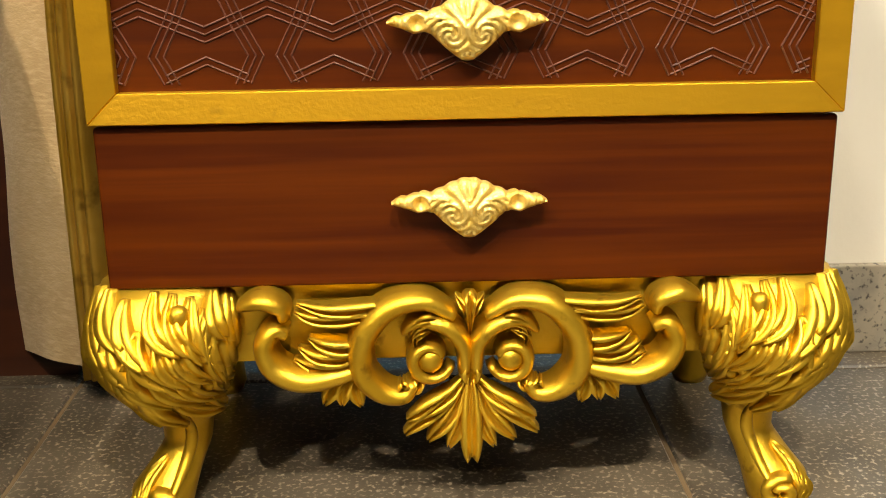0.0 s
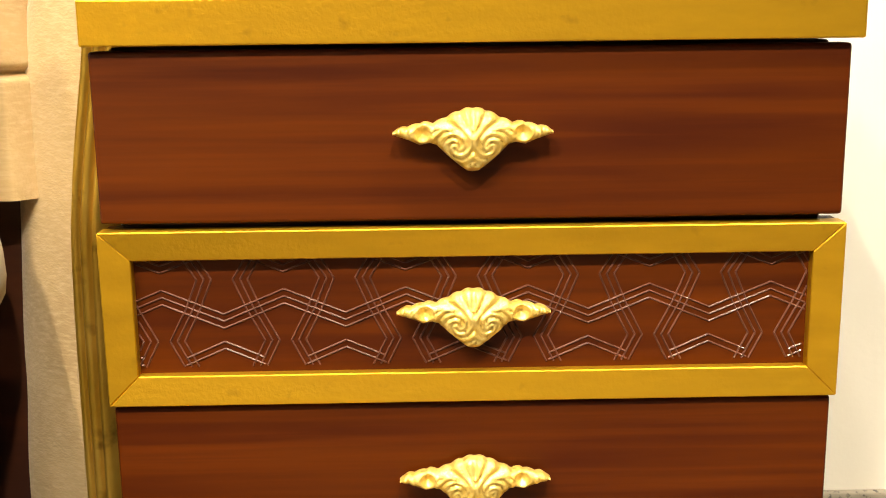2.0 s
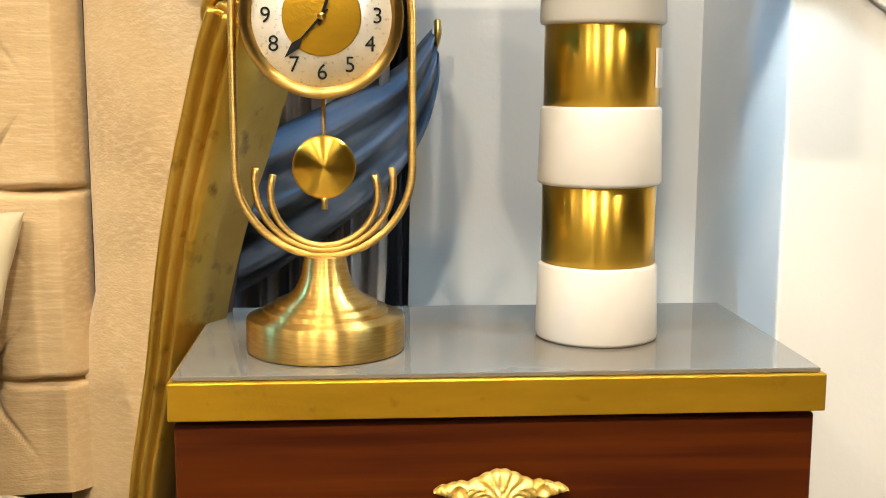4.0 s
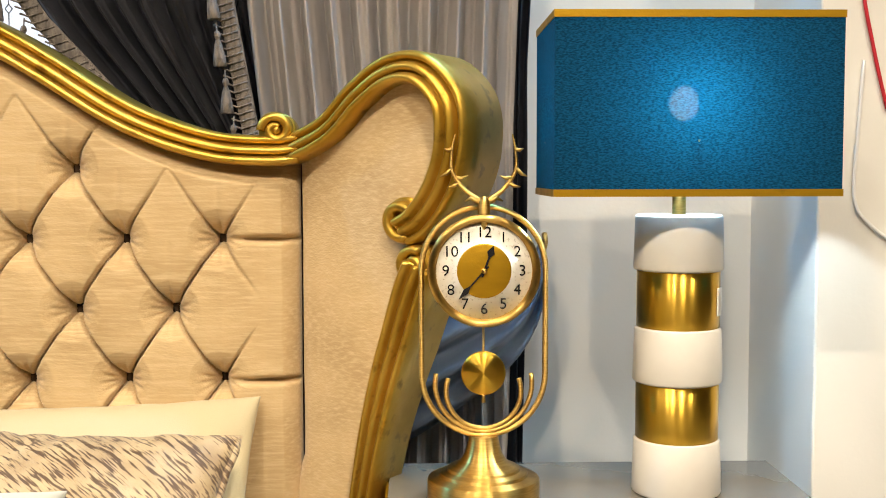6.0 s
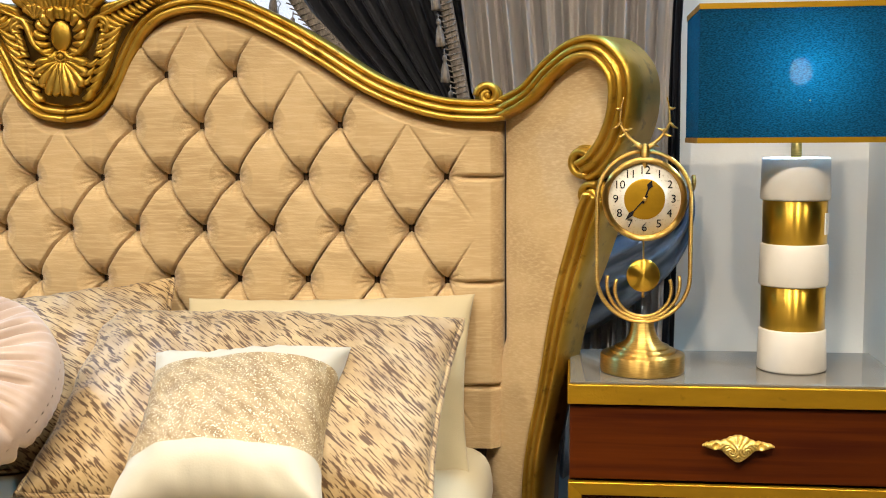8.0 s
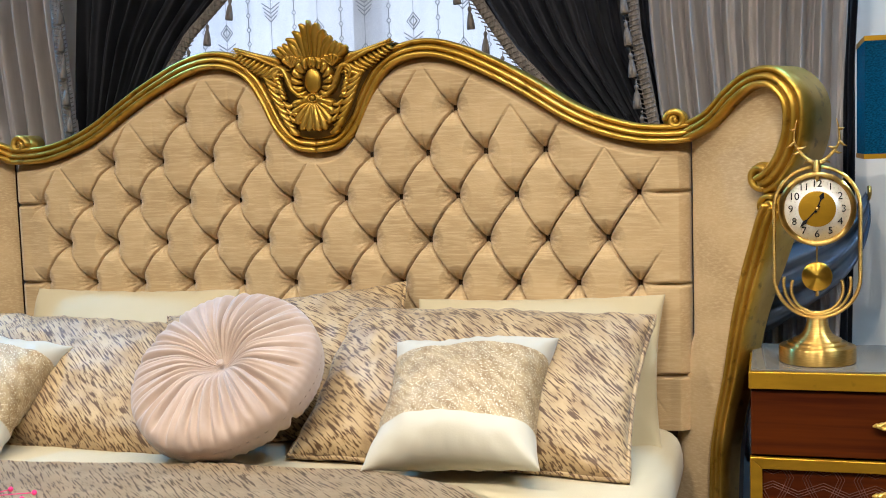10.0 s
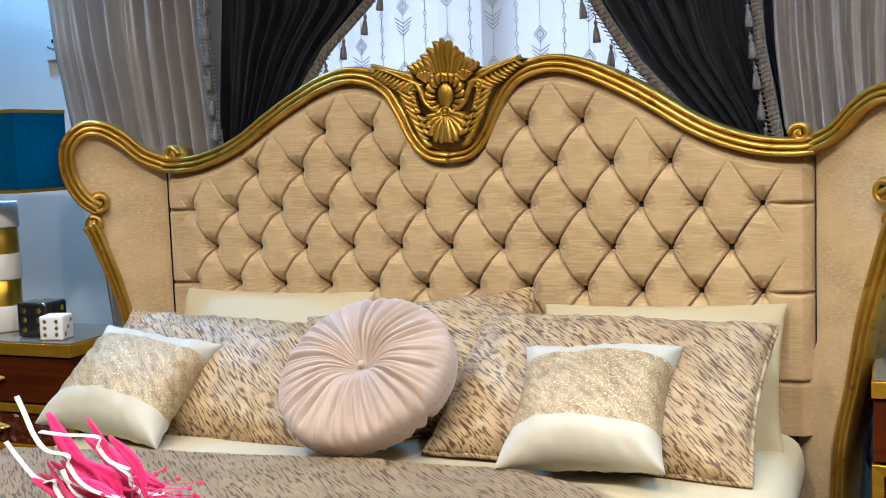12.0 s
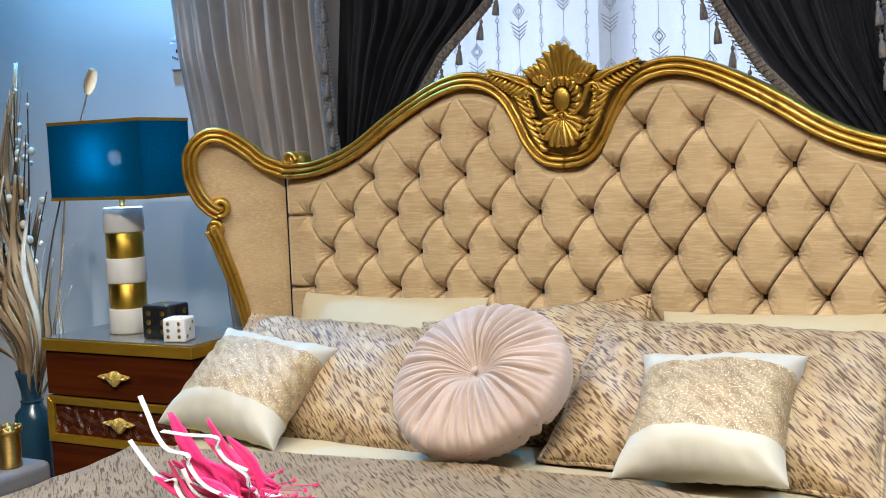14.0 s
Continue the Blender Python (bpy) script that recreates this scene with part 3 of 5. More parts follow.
def make_leg(s):
    """A cabriole leg with feathered acanthus on the knee and a scrolled foot; s is the side it bows to."""
    bm = bmesh.new()
    zs = [0.172, 0.165, 0.150, 0.125, 0.100, 0.080, 0.060, 0.040, 0.022, 0.008, FLOOR]
    cx = [0.238, 0.238, 0.239, 0.240, 0.237, 0.232, 0.227, 0.228, 0.238, 0.246, 0.250]
    rx = [0.050, 0.052, 0.053, 0.050, 0.040, 0.028, 0.021, 0.019, 0.022, 0.026, 0.024]
    cy = [0.030, 0.026, 0.018, 0.010, 0.008, 0.012, 0.018, 0.018, 0.008, 0.000, -0.004]
    ry = [0.040, 0.042, 0.046, 0.048, 0.040, 0.030, 0.022, 0.020, 0.024, 0.030, 0.028]
    n = 20
    zz = np.linspace(zs[0], zs[-1], 34)
    f = [np.interp(-zz, [-z for z in zs], k) for k in (cx, rx, cy, ry)]
    rings = []
    for i, z in enumerate(zz):
        rings.append([bm.verts.new((s * (f[0][i] + f[1][i] * math.cos(a)), f[2][i] + f[3][i] * math.sin(a), z)) for a in np.linspace(0, 2 * math.pi, n, endpoint=False)])
    for a, b in zip(rings, rings[1:]):
        for j in range(n):
            bm.faces.new((a[j], a[(j + 1) % n], b[(j + 1) % n], b[j]))
    bm.faces.new(rings[0])
    bm.faces.new(rings[-1][::-1])

    def place(u, v, nrm):
        c, r, y, q = (float(np.interp(-v, [-z for z in zs], k)) for k in (cx, rx, cy, ry))
        t = max(-1.3, min(1.3, (u - c) / r))
        a = t * 1.15
        return (s * (c + (r + nrm) * math.sin(a)), y - (q + nrm) * math.cos(a), v)

    rnd = random.Random(5)
    for row, (z0, count, ln) in enumerate(((0.171, 8, 0.040), (0.150, 8, 0.046), (0.126, 7, 0.044), (0.100, 5, 0.034))):
        for k in range(count):
            c, r = float(np.interp(-z0, [-z for z in zs], cx)), float(np.interp(-z0, [-z for z in zs], rx))
            u = c + r * 1.15 * (-1 + 2 * (k + 0.5 * (row % 2) + 0.2) / count) + rnd.uniform(-0.003, 0.003)
            bend = (0.020 if u > c - 0.02 else 0.006) * rnd.uniform(0.7, 1.3)
            ll = ln * rnd.uniform(0.85, 1.25)
            swoosh(bm, [(u, z0 + rnd.uniform(-0.003, 0.004)), (u + bend * 0.05, z0 - ll * 0.35), (u - bend * 0.30, z0 - ll * 0.72), (u - bend, z0 - ll)], 0.0074, 0.0125, place, 16, tip=0.35, root=0.4, lift=0.005, peak=0.6)
    # scroll on the inner side of the knee
    c = (0.205, 0.102)
    swoosh(bm, spiral(c, 0.016, 0.004, 100, 1.4), 0.005, 0.009, place, 30, tip=0.7, root=0.7, section=ROLL)
    ball(bm, place(c[0], c[1], 0.004), 0.006, seg=10)
    ball(bm, place(0.268, 0.082, 0.002), 0.008, seg=10)
    for k in range(4):
        swoosh(bm, [(0.192 + 0.004 * k, 0.160), (0.196 + 0.005 * k, 0.140), (0.206 + 0.004 * k, 0.122 - 0.003 * k)], 0.0048, 0.009, place, 12, tip=0.25)
    swoosh(bm, [(0.214, 0.084), (0.206, 0.074), (0.212, 0.066)], 0.007, 0.009, place, 10, tip=0.5, section=ROLL)
    ball(bm, place(0.222, 0.158, 0.003), 0.009, seg=10)
    # vein down the shin and the curled foot
    swoosh(bm, [(0.226, 0.080), (0.222, 0.050), (0.232, 0.020), (0.246, -0.004)], 0.0042, 0.006, place, 18, section=ROLL)
    for k in range(4):
        swoosh(bm, [(0.240 + 0.005 * k, 0.034 - 0.006 * k), (0.252 + 0.004 * k, 0.020 - 0.006 * k), (0.256, 0.002 - 0.003 * k)], 0.0046, 0.008, place, 10)
    swoosh(bm, spiral((0.244, 0.003), 0.011, 0.003, 60, 1.3), 0.0042, 0.008, place, 24, tip=0.7, root=0.7, section=ROLL)
    return bm


def make_cabinet():
    cab = thing("bedside_cabinet", "lacquered brown wood bedside cabinet with gilt trim and carved legs", "bedside cabinet", group="pair of bedside cabinets")
    part("body", boxed(-0.266, 0.266, 0.022, 0.278, 0.1695, 0.567, bevel=0.003), M["wood_dark"], cab, "dark brown wooden carcass", smooth=False)
    part("top", boxed(-0.278, 0.281, -0.008, 0.285, 0.5685, 0.6015, bevel=0.0015), M["gold_flat"], cab, "gold foiled top edge", smooth=False)
    part("glass_top", boxed(-0.274, 0.277, -0.003, 0.281, 0.602, 0.606, bevel=0.0008), M["glass_top"], cab, "smoky glass sheet on the top", smooth=False)
    handle = None
    for k, (z0, z1) in enumerate(((0.4395, 0.565), (0.300, 0.4345), (0.1725, 0.2975))):
        plain = k != 1
        dr = part("drawer", boxed(-0.2745, 0.2745, 0.0 if plain else 0.007, 0.024, z0, z1, bevel=0.0025 if plain else 0.001, seg=3), M["wood"], cab, "plain lacquered drawer front" if plain else "drawer front carved with an interlaced zigzag in a gold frame", smooth=False)
        if not plain:
            for side in range(4):
                part("frame_bar", mitred(-0.2765, 0.2765, z0, z1, 0.0225, -0.006, 0.012, side), M["gold_flat"], dr, smooth=False)
            part("carving", lattice(bmesh.new(), -0.254, 0.254, z0 + 0.0225, z1 - 0.0225, 0.0068), M["groove"], dr, "fine zigzag ridges", smooth=False)["kind"] = "stuff"
        hz = (0.505, 0.370, 0.2395)[k]
        m = pose(0.0, 0.0 if plain else 0.007, hz)
        if handle is None:
            handle = part("handle", make_handle(), M["handle"], dr, "cast pale gilt shell handle")
            handle.matrix_basis = m
        else:
            again(handle, dr, m)["label"] = "cast pale gilt shell handle"
    # Added dark panel that hides the lit wall and keeps the underside in shade.
    part("light_block_panel", boxed(-0.225, 0.225, 0.262, 0.276, 0.02, 0.169), M["wood_dark"], cab, smooth=False)
    part("back_rail", boxed(-0.19, 0.19, 0.012, 0.022, 0.106, 0.1735, bevel=0.002), M["gold"], cab, smooth=False)
    part("apron", make_apron(), M["gold"], cab, "pierced acanthus apron in gold paint")
    for s in (-1, 1):
        part("leg", make_leg(s), M["gold"], cab, "carved cabriole leg in gold paint")
        part("back_leg", lathe(bmesh.new(), [(0.016, FLOOR), (0.020, FLOOR + 0.01), (0.017, 0.03), (0.022, 0.10), (0.028, 0.173)], 14, (s * 0.235, 0.235, 0)), M["gold"], cab)
    return cab


cabinet = make_cabinet()
LEFT_X = -2.510
copy_thing(cabinet, pose(LEFT_X, 0.0, 0))
TABLE = 0.606

# ---------------------------------------------------------------- table lamps


def make_lamp():
    lamp = thing("table_lamp", "table lamp of stacked marble and brass with teal box shade", "table lamp", group="pair of table lamps")
    r = 0.0565
    for k in range(5):
        z0 = k * 0.0735
        if k % 2 == 0:
            part("marble_drum", lathe(bmesh.new(), [(r - 0.002, z0), (r + 0.001, z0 + 0.0015), (r + 0.002, z0 + 0.004), (r, z0 + 0.070), (r - 0.002, z0 + 0.073)], 48), M["marble"], lamp, "white marble drum")
        else:
            part("brass_drum", lathe(bmesh.new(), [(r - 0.004, z0 - 0.0005), (r - 0.0025, z0), (r - 0.0025, z0 + 0.0735), (r - 0.004, z0 + 0.074)], 48), M["brass_band"], lamp, "polished brass drum")
    part("neck", lathe(bmesh.new(), [(0.009, 0.366), (0.009, 0.40), (0.006, 0.402), (0.006, 0.45), (0.011, 0.455), (0.011, 0.47)], 14), M["brass"], lamp)
    part("bulb", ball(bmesh.new(), (0, -0.02, 0.510), 0.019, (1, 1, 1.2), 14), M["bulb"], lamp, "lit bulb")
    x, y, z0, z1, t = 0.176, 0.100, 0.393, 0.616, 0.0018
    bm = bmesh.new()
    loops = []
    for ins, z in ((0, z0), (0, z1), (t, z1), (t, z0)):
        loops.append([bm.verts.new((p * (x - ins), q * (y - ins), z)) for p, q in ((-1, -1), (1, -1), (1, 1), (-1, 1))])
    for k in range(4):
        for j in range(4):
            bm.faces.new((loops[k][j], loops[k][(j + 1) % 4], loops[(k + 1) % 4][(j + 1) % 4], loops[(k + 1) % 4][j]))
    shade = part("shade", bm, M["shade"], lamp, "teal linen box shade", smooth=False)
    for za, zb in ((z0 - 0.001, z0 + 0.008), (z1 - 0.008, z1 + 0.001)):
        bm = bmesh.new()
        g = 0.0012
        box(bm, -x - g, x + g, -y - g, -y, za, zb)
        box(bm, -x - g, x + g, y, y + g, za, zb)
        box(bm, -x - g, -x, -y, y, za, zb)
        box(bm, x, x + g, -y, y, za, zb)
        part("trim", bm, M["gold_flat"], shade, "gold ribbon edge", smooth=False)
    bm = bmesh.new()
    for a, b in (((-x, 0, 0.46), (x, 0, 0.46)), ((0, -y, 0.46), (0, y, 0.46))):
        tube(bm, [a, b], 0.0015, 6, normal=(0, 0, 1))
    part("shade_ring", bm, M["brass"], lamp)
    return lamp


lamp = make_lamp()
lamp.matrix_basis = pose(0.108, 0.130, TABLE)
copy_thing(lamp, pose(-2.588, 0.145, TABLE))
bm = boxed(-0.001, 0.001, -0.008, 0.008, -0.018, 0.018)
tag = tagged(part("price_tag", bm, M["white"], smooth=False), "small white price sticker on the lamp's brass drum", "sticker")
tag.matrix_basis = pose(0.108 + 0.047, 0.130 - 0.028, TABLE + 0.255, 0, 0, -30)

# ---------------------------------------------------------------- mantel clock


def make_clock():
    ck = thing("pendulum_clock", "brass pendulum clock with a deer head and antlers on top", "clock")
    part("base", lathe(bmesh.new(), [(0.066, 0), (0.071, 0.001), (0.072, 0.003), (0.072, 0.029), (0.0708, 0.0315), (0.068, 0.0325), (0.057, 0.0345), (0.056, 0.0385), (0.054, 0.0395), (0.047, 0.041), (0.046, 0.0445), (0.0445, 0.0455), (0.036, 0.049), (0.029, 0.0545), (0.0245, 0.062), (0.0215, 0.071), (0.0195, 0.081), (0.0190, 0.086)], 64), M["brass"], ck, "stepped round base in brushed brass", sharp=32)
    r, zl, zu = 0.079, 0.165, 0.300
    loop = [(r * math.cos(a), 0, zl + r * math.sin(a)) for a in np.linspace(math.pi, 2 * math.pi, 24)] + [(r * math.cos(a), 0, zu + r * math.sin(a)) for a in np.linspace(0, math.pi, 24)]
    part("hoop", tube(bmesh.new(), loop, 0.0038, 10, closed=True), M["brass"], ck, "tall oval brass hoop")
    for q, a0, dz in ((0.062, 12, -0.008), (0.048, 20, -0.018)):
        arc = [(q * math.cos(a), -0.001, zl - 0.004 + dz + 0.0 + q * math.sin(a)) for a in np.linspace(math.pi + radians(-a0), 2 * math.pi + radians(a0), 24)]
        part("arc", tube(bmesh.new(), arc, 0.0032, 8), M["brass"], ck)
    c = 0.298
    turn = Matrix.Translation((0, 0, c)) @ Matrix.Rotation(radians(90), 4, "X")
    case = part("case", lathe(bmesh.new(), [(0.060, -0.018), (0.069, -0.014), (0.070, 0.010), (0.0715, 0.014), (0.070, 0.020), (0.066, 0.0215), (0.0625, 0.018), (0.061, 0.012), (0.060, 0.010)], 48), M["brass"], ck, "round brass bezel")
    case.matrix_basis = turn
    dial = part("dial", lathe(bmesh.new(), [(0.0608, 0.0085), (0.0608, 0.0125)], 48), M["dial"], case, "off-white dial with black numerals")
    part("medallion", lathe(bmesh.new(), [(0.0345, 0.0126), (0.0345, 0.0134), (0.033, 0.0138)], 40), M["gold_flat"], case, "gold centre disc")
    for h in range(1, 13):
        cu = bpy.data.curves.new("numeral", "FONT")
        cu.body, cu.size, cu.align_x, cu.align_y, cu.extrude = str(h), 0.0195, "CENTER", "CENTER", 0.0002
        cu.materials.append(M["black"])
        ob = new("numeral", cu)
        ob.parent = case
        a = radians(90 - 30 * h)
        ob.matrix_basis = pose(0.0485 * math.cos(a), 0.0485 * math.sin(a), 0.0130)
    for ang, ln, w in ((90 - 20, 0.034, 0.0042), (90 - 222, 0.048, 0.0032)):
        bm = bmesh.new()
        a = radians(ang)
        d, s = np.array((math.cos(a), math.sin(a))), np.array((-math.sin(a), math.cos(a)))
        prof = [(-0.008, 0.3), (0, 0.35), (ln * 0.55, 0.3), (ln * 0.72, 1.2), (ln, 0.05)]
        up = [bm.verts.new((*(d * p + s * w * q), 0.0150)) for p, q in prof] + [bm.verts.new((*(d * p - s * w * q), 0.0150)) for p, q in prof[::-1]]
        fc = bm.faces.new(up)
        ex = bmesh.ops.extrude_face_region(bm, geom=[fc])["geom"]
        bmesh.ops.translate(bm, verts=[v for v in ex if isinstance(v, bmesh.types.BMVert)], vec=(0, 0, 0.0008))
        part("clock_hand", bm, M["black"], case, smooth=False)
    part("hub", lathe(bmesh.new(), [(0.0035, 0.013), (0.0035, 0.018), (0.002, 0.019)], 12), M["brass"], case)
    pend = part("pendulum", tube(bmesh.new(), [(0, 0.002, 0.232), (0, 0.002, 0.168)], 0.0018, 6, normal=(1, 0, 0)), M["brass"], ck, "brass pendulum with a spun disc")
    bob = part("bob", lathe(bmesh.new(), [(0.026, -0.003), (0.0285, -0.001), (0.0285, 0.001), (0.026, 0.003), (0.004, 0.004)], 36), M["brass_band"], pend)
    bob.matrix_basis = Matrix.Translation((0, 0, 0.166)) @ Matrix.Rotation(radians(90), 4, "X")
    part("finial", lathe(bmesh.new(), [(0.003, 0.128), (0.0025, 0.136), (0.0035, 0.138)], 8), M["brass"], pend)
    bm = bmesh.new()
    lathe(bm, [(0.001, 0.350), (0.005, 0.358), (0.008, 0.372), (0.007, 0.386), (0.003, 0.392)], 12, (0, -0.012, 0))
    for s in (-1, 1):
        tube(bm, [(s * 0.004, -0.012, 0.384), (s * 0.016, -0.010, 0.390), (s * 0.024, -0.008, 0.386)], 0.004, 6, scales=[1, 0.8, 0.2])
    part("deer_head", bm, M["brass"], ck, "small brass deer head")
    for s in (-1, 1):
        bm = bmesh.new()
        main = spline([(s * 0.004, -0.010, 0.386), (s * 0.024, -0.006, 0.400), (s * 0.040, -0.004, 0.424), (s * 0.040, -0.004, 0.450), (s * 0.036, -0.004, 0.470)], 18)
        tube(bm, main, 0.0036, 8, scales=np.linspace(1.1, 0.25, 18))
        for i, e in ((6, (0.046, 0.404)), (9, (0.055, 0.417)), (13, (0.050, 0.452)), (7, (0.020, 0.418))):
            p = main[i]
            tube(bm, [p, ((p[0] + s * e[0]) / 2, p[1], (p[2] + e[1]) / 2 - 0.002), (s * e[0], p[1] - 0.002, e[1])], 0.0030, 6, scales=[1, 0.8, 0.2])
        part("antler", bm, M["brass"], ck, "branched brass antler")
    return ck


clock = make_clock()
clock.matrix_basis = pose(-0.150, 0.092, TABLE)

# ---------------------------------------------------------------- bed
MID = -1.240
SEAM = 0.842
FOLD = radians(32)


BUTTON_X, BUTTON_D, BUTTON_Z, BUTTON_DZ = -1.257 - MID, 0.136, 0.837, 0.0992
TOP_LINE = [(0, 1.064), (0.05, 1.074), (0.088, 1.112), (0.118, 1.172), (0.152, 1.226), (0.20, 1.259), (0.27, 1.270), (0.345, 1.252), (0.435, 1.209), (0.505, 1.168), (0.585, 1.117), (0.655, 1.085), (0.73, 1.064), (0.80, 1.059), (SEAM, 1.062)]
WING_LINE = [(0, 1.062), (0.06, 1.088), (0.110, 1.132), (0.162, 1.162), (0.212, 1.160), (0.252, 1.118), (0.256, 1.058), (0.238, 1.005), (0.208, 0.966), (0.182, 0.950)]
LOW_LINE = [(0.208, 0.906), (0.192, 0.872), (0.171, 0.81), (0.148, 0.74), (0.127, 0.66), (0.105, 0.55), (0.080, 0.44), (0.068, 0.33), (0.062, 0.012)]


def wing(s):
    """Places on a wing that folds forward: along it, up, and out of its face."""
    def place(w, z, n=0.0):
        return (MID + s * (SEAM + w * math.cos(FOLD) - n * math.sin(FOLD)), 0.25 - w * math.sin(FOLD) - n * math.cos(FOLD), z)
    return place


def flat(u, z, n=0.0):
    return (MID + u, 0.25 - n, z)


top_u, top_z = np.array(spline(TOP_LINE, 160)).T
bed = thing("bed", "bed with a beige tufted headboard in a carved gold frame", "bed", MID, -0.8, FLOOR)
bed_in = Matrix.Translation((-MID, 0.8, -FLOOR))


def bedpart(name, bm, material, label="", smooth=True, parent=None):
    ob = part(name, bm, material, parent or bed, label, smooth)
    if parent is None:
        ob.matrix_basis = bed_in
    return ob




def has_button(i, row):
    """Whether a button stands at that column (in steps from the middle) and row."""
    z = BUTTON_Z + row * BUTTON_DZ
    u = BUTTON_X + i * BUTTON_D
    if abs(u) > 0.79 or z > np.interp(abs(u), top_u, top_z) - 0.045:
        return False
    return not (row == 2 and (abs(i) > 4.2 or abs(i) < 0.5)) and not (row == 3 and not 1 < abs(i) < 3.2)


def stands(ip, iq):
    return has_button((ip + iq) / 2, iq - ip)


def bulge(u, z):
    """How far the tufted cushion swells at that place, about 0 to 1."""
    s, r = (u - BUTTON_X) / BUTTON_D, (z - BUTTON_Z) / BUTTON_DZ
    p, q = s - r / 2, s + r / 2
    dp, dq = abs(p - round(p)), abs(q - round(q))
    ip, iq, fp, fq = round(p), round(q), math.floor(p), math.floor(q)
    a, b = math.sin(math.pi * dp), math.sin(math.pi * dq)

    def crease(a, b):
        """How strong the fold between two button places is: it fades away from a lone button."""
        there = [c for c in (a, b) if stands(*c)]
        if len(there) == 1:
            c = there[0]
            away = math.hypot((s - (c[0] + c[1]) / 2) * BUTTON_D, (r - (c[1] - c[0])) * BUTTON_DZ)
            return 0.75 * math.exp(-((away / 0.085) ** 2))
        return float(len(there) == 2)

    kp, kq = crease((ip, fq), (ip, fq + 1)), crease((fp, iq), (fp + 1, iq))
    row, col = iq - ip, (ip + iq) / 2
    du, dz = u - (BUTTON_X + col * BUTTON_D), z - (BUTTON_Z + row * BUTTON_DZ)
    rad = math.hypot(du, dz)
    h = 1.0 - 0.07 * kp * (1 - min(1, a * 1.5) ** 0.6) - 0.07 * kq * (1 - min(1, b * 1.5) ** 0.6)
    h -= 0.34 * kp * math.exp(-(dp / 0.017) ** 2) + 0.30 * kq * math.exp(-(dq / 0.017) ** 2)
    if stands(ip, iq):
        ang = math.atan2(dz, du)
        near = max(0.0, 1 - rad / 0.042) ** 0.6
        h -= 0.80 * near * math.exp(-rad / 0.021)
        h -= 0.10 * near * (math.sin(ang * 7 + col * 3) ** 2) * math.exp(-((rad - 0.014) / 0.016) ** 2)
        if dz > 0 and not stands(ip - 1, iq + 1):
            h -= 0.06 * math.exp(-(du / 0.004) ** 2) * math.exp(-dz / 0.05)
    side = max(0.0, (abs(u) - 0.735) / 0.06)
    if side > 0:
        k = min(1.0, side)
        plain = 0.85 - 0.30 * sum(math.exp(-((z - (BUTTON_Z + rr * BUTTON_DZ)) / 0.004) ** 2) for rr in (-3, -1, 1))
        h = h * (1 - k) + plain * k
    return h


bm = bmesh.new()
nu, nv = 760, 320
zb = 0.42
grid = []
for i in range(nu + 1):
    u = -SEAM + 2 * SEAM * i / nu
    zt = float(np.interp(abs(u), top_u, top_z))
    col = []
    for j in range(nv + 1):
        z = zb + (zt - zb) * j / nv
        edge = min(1.0, (SEAM - abs(u)) / 0.025)
        h = bulge(u, z) * (0.35 + 0.65 * edge**0.5) * min(1.0, 0.15 + (zt - z) / 0.055)
        col.append(bm.verts.new(flat(u, z, -0.034 + 0.061 * max(-0.1, h))))
    grid.append(col)
for a, b in zip(grid, grid[1:]):
    for j in range(nv):
        bm.faces.new((a[j], b[j], b[j + 1], a[j + 1]))
panel = bedpart("tufted_panel", bm, M["suede"], "deep buttoned beige suede panel")
bedpart("headboard_back", boxed(MID - SEAM, MID + SEAM, 0.28, 0.335, FLOOR, 1.04), M["wood_dark"], smooth=False)
bm = bmesh.new()
ball(bm, (0, 0, 0), 0.0080, (1, 0.6, 1), 10)
button = None
for row in range(-3, 4):
    for k in range(-14, 15):
        col = k / 2
        if (row % 2 == 0) != (k % 2 == 0) or not has_button(col, row):
            continue
        at = flat(BUTTON_X + col * BUTTON_D, BUTTON_Z + row * BUTTON_DZ, -0.024)
        if button is None:
            button = part("button", bm, M["button"], panel)
            button.location = at
        else:
            again(button, panel, Matrix.Translation(at))

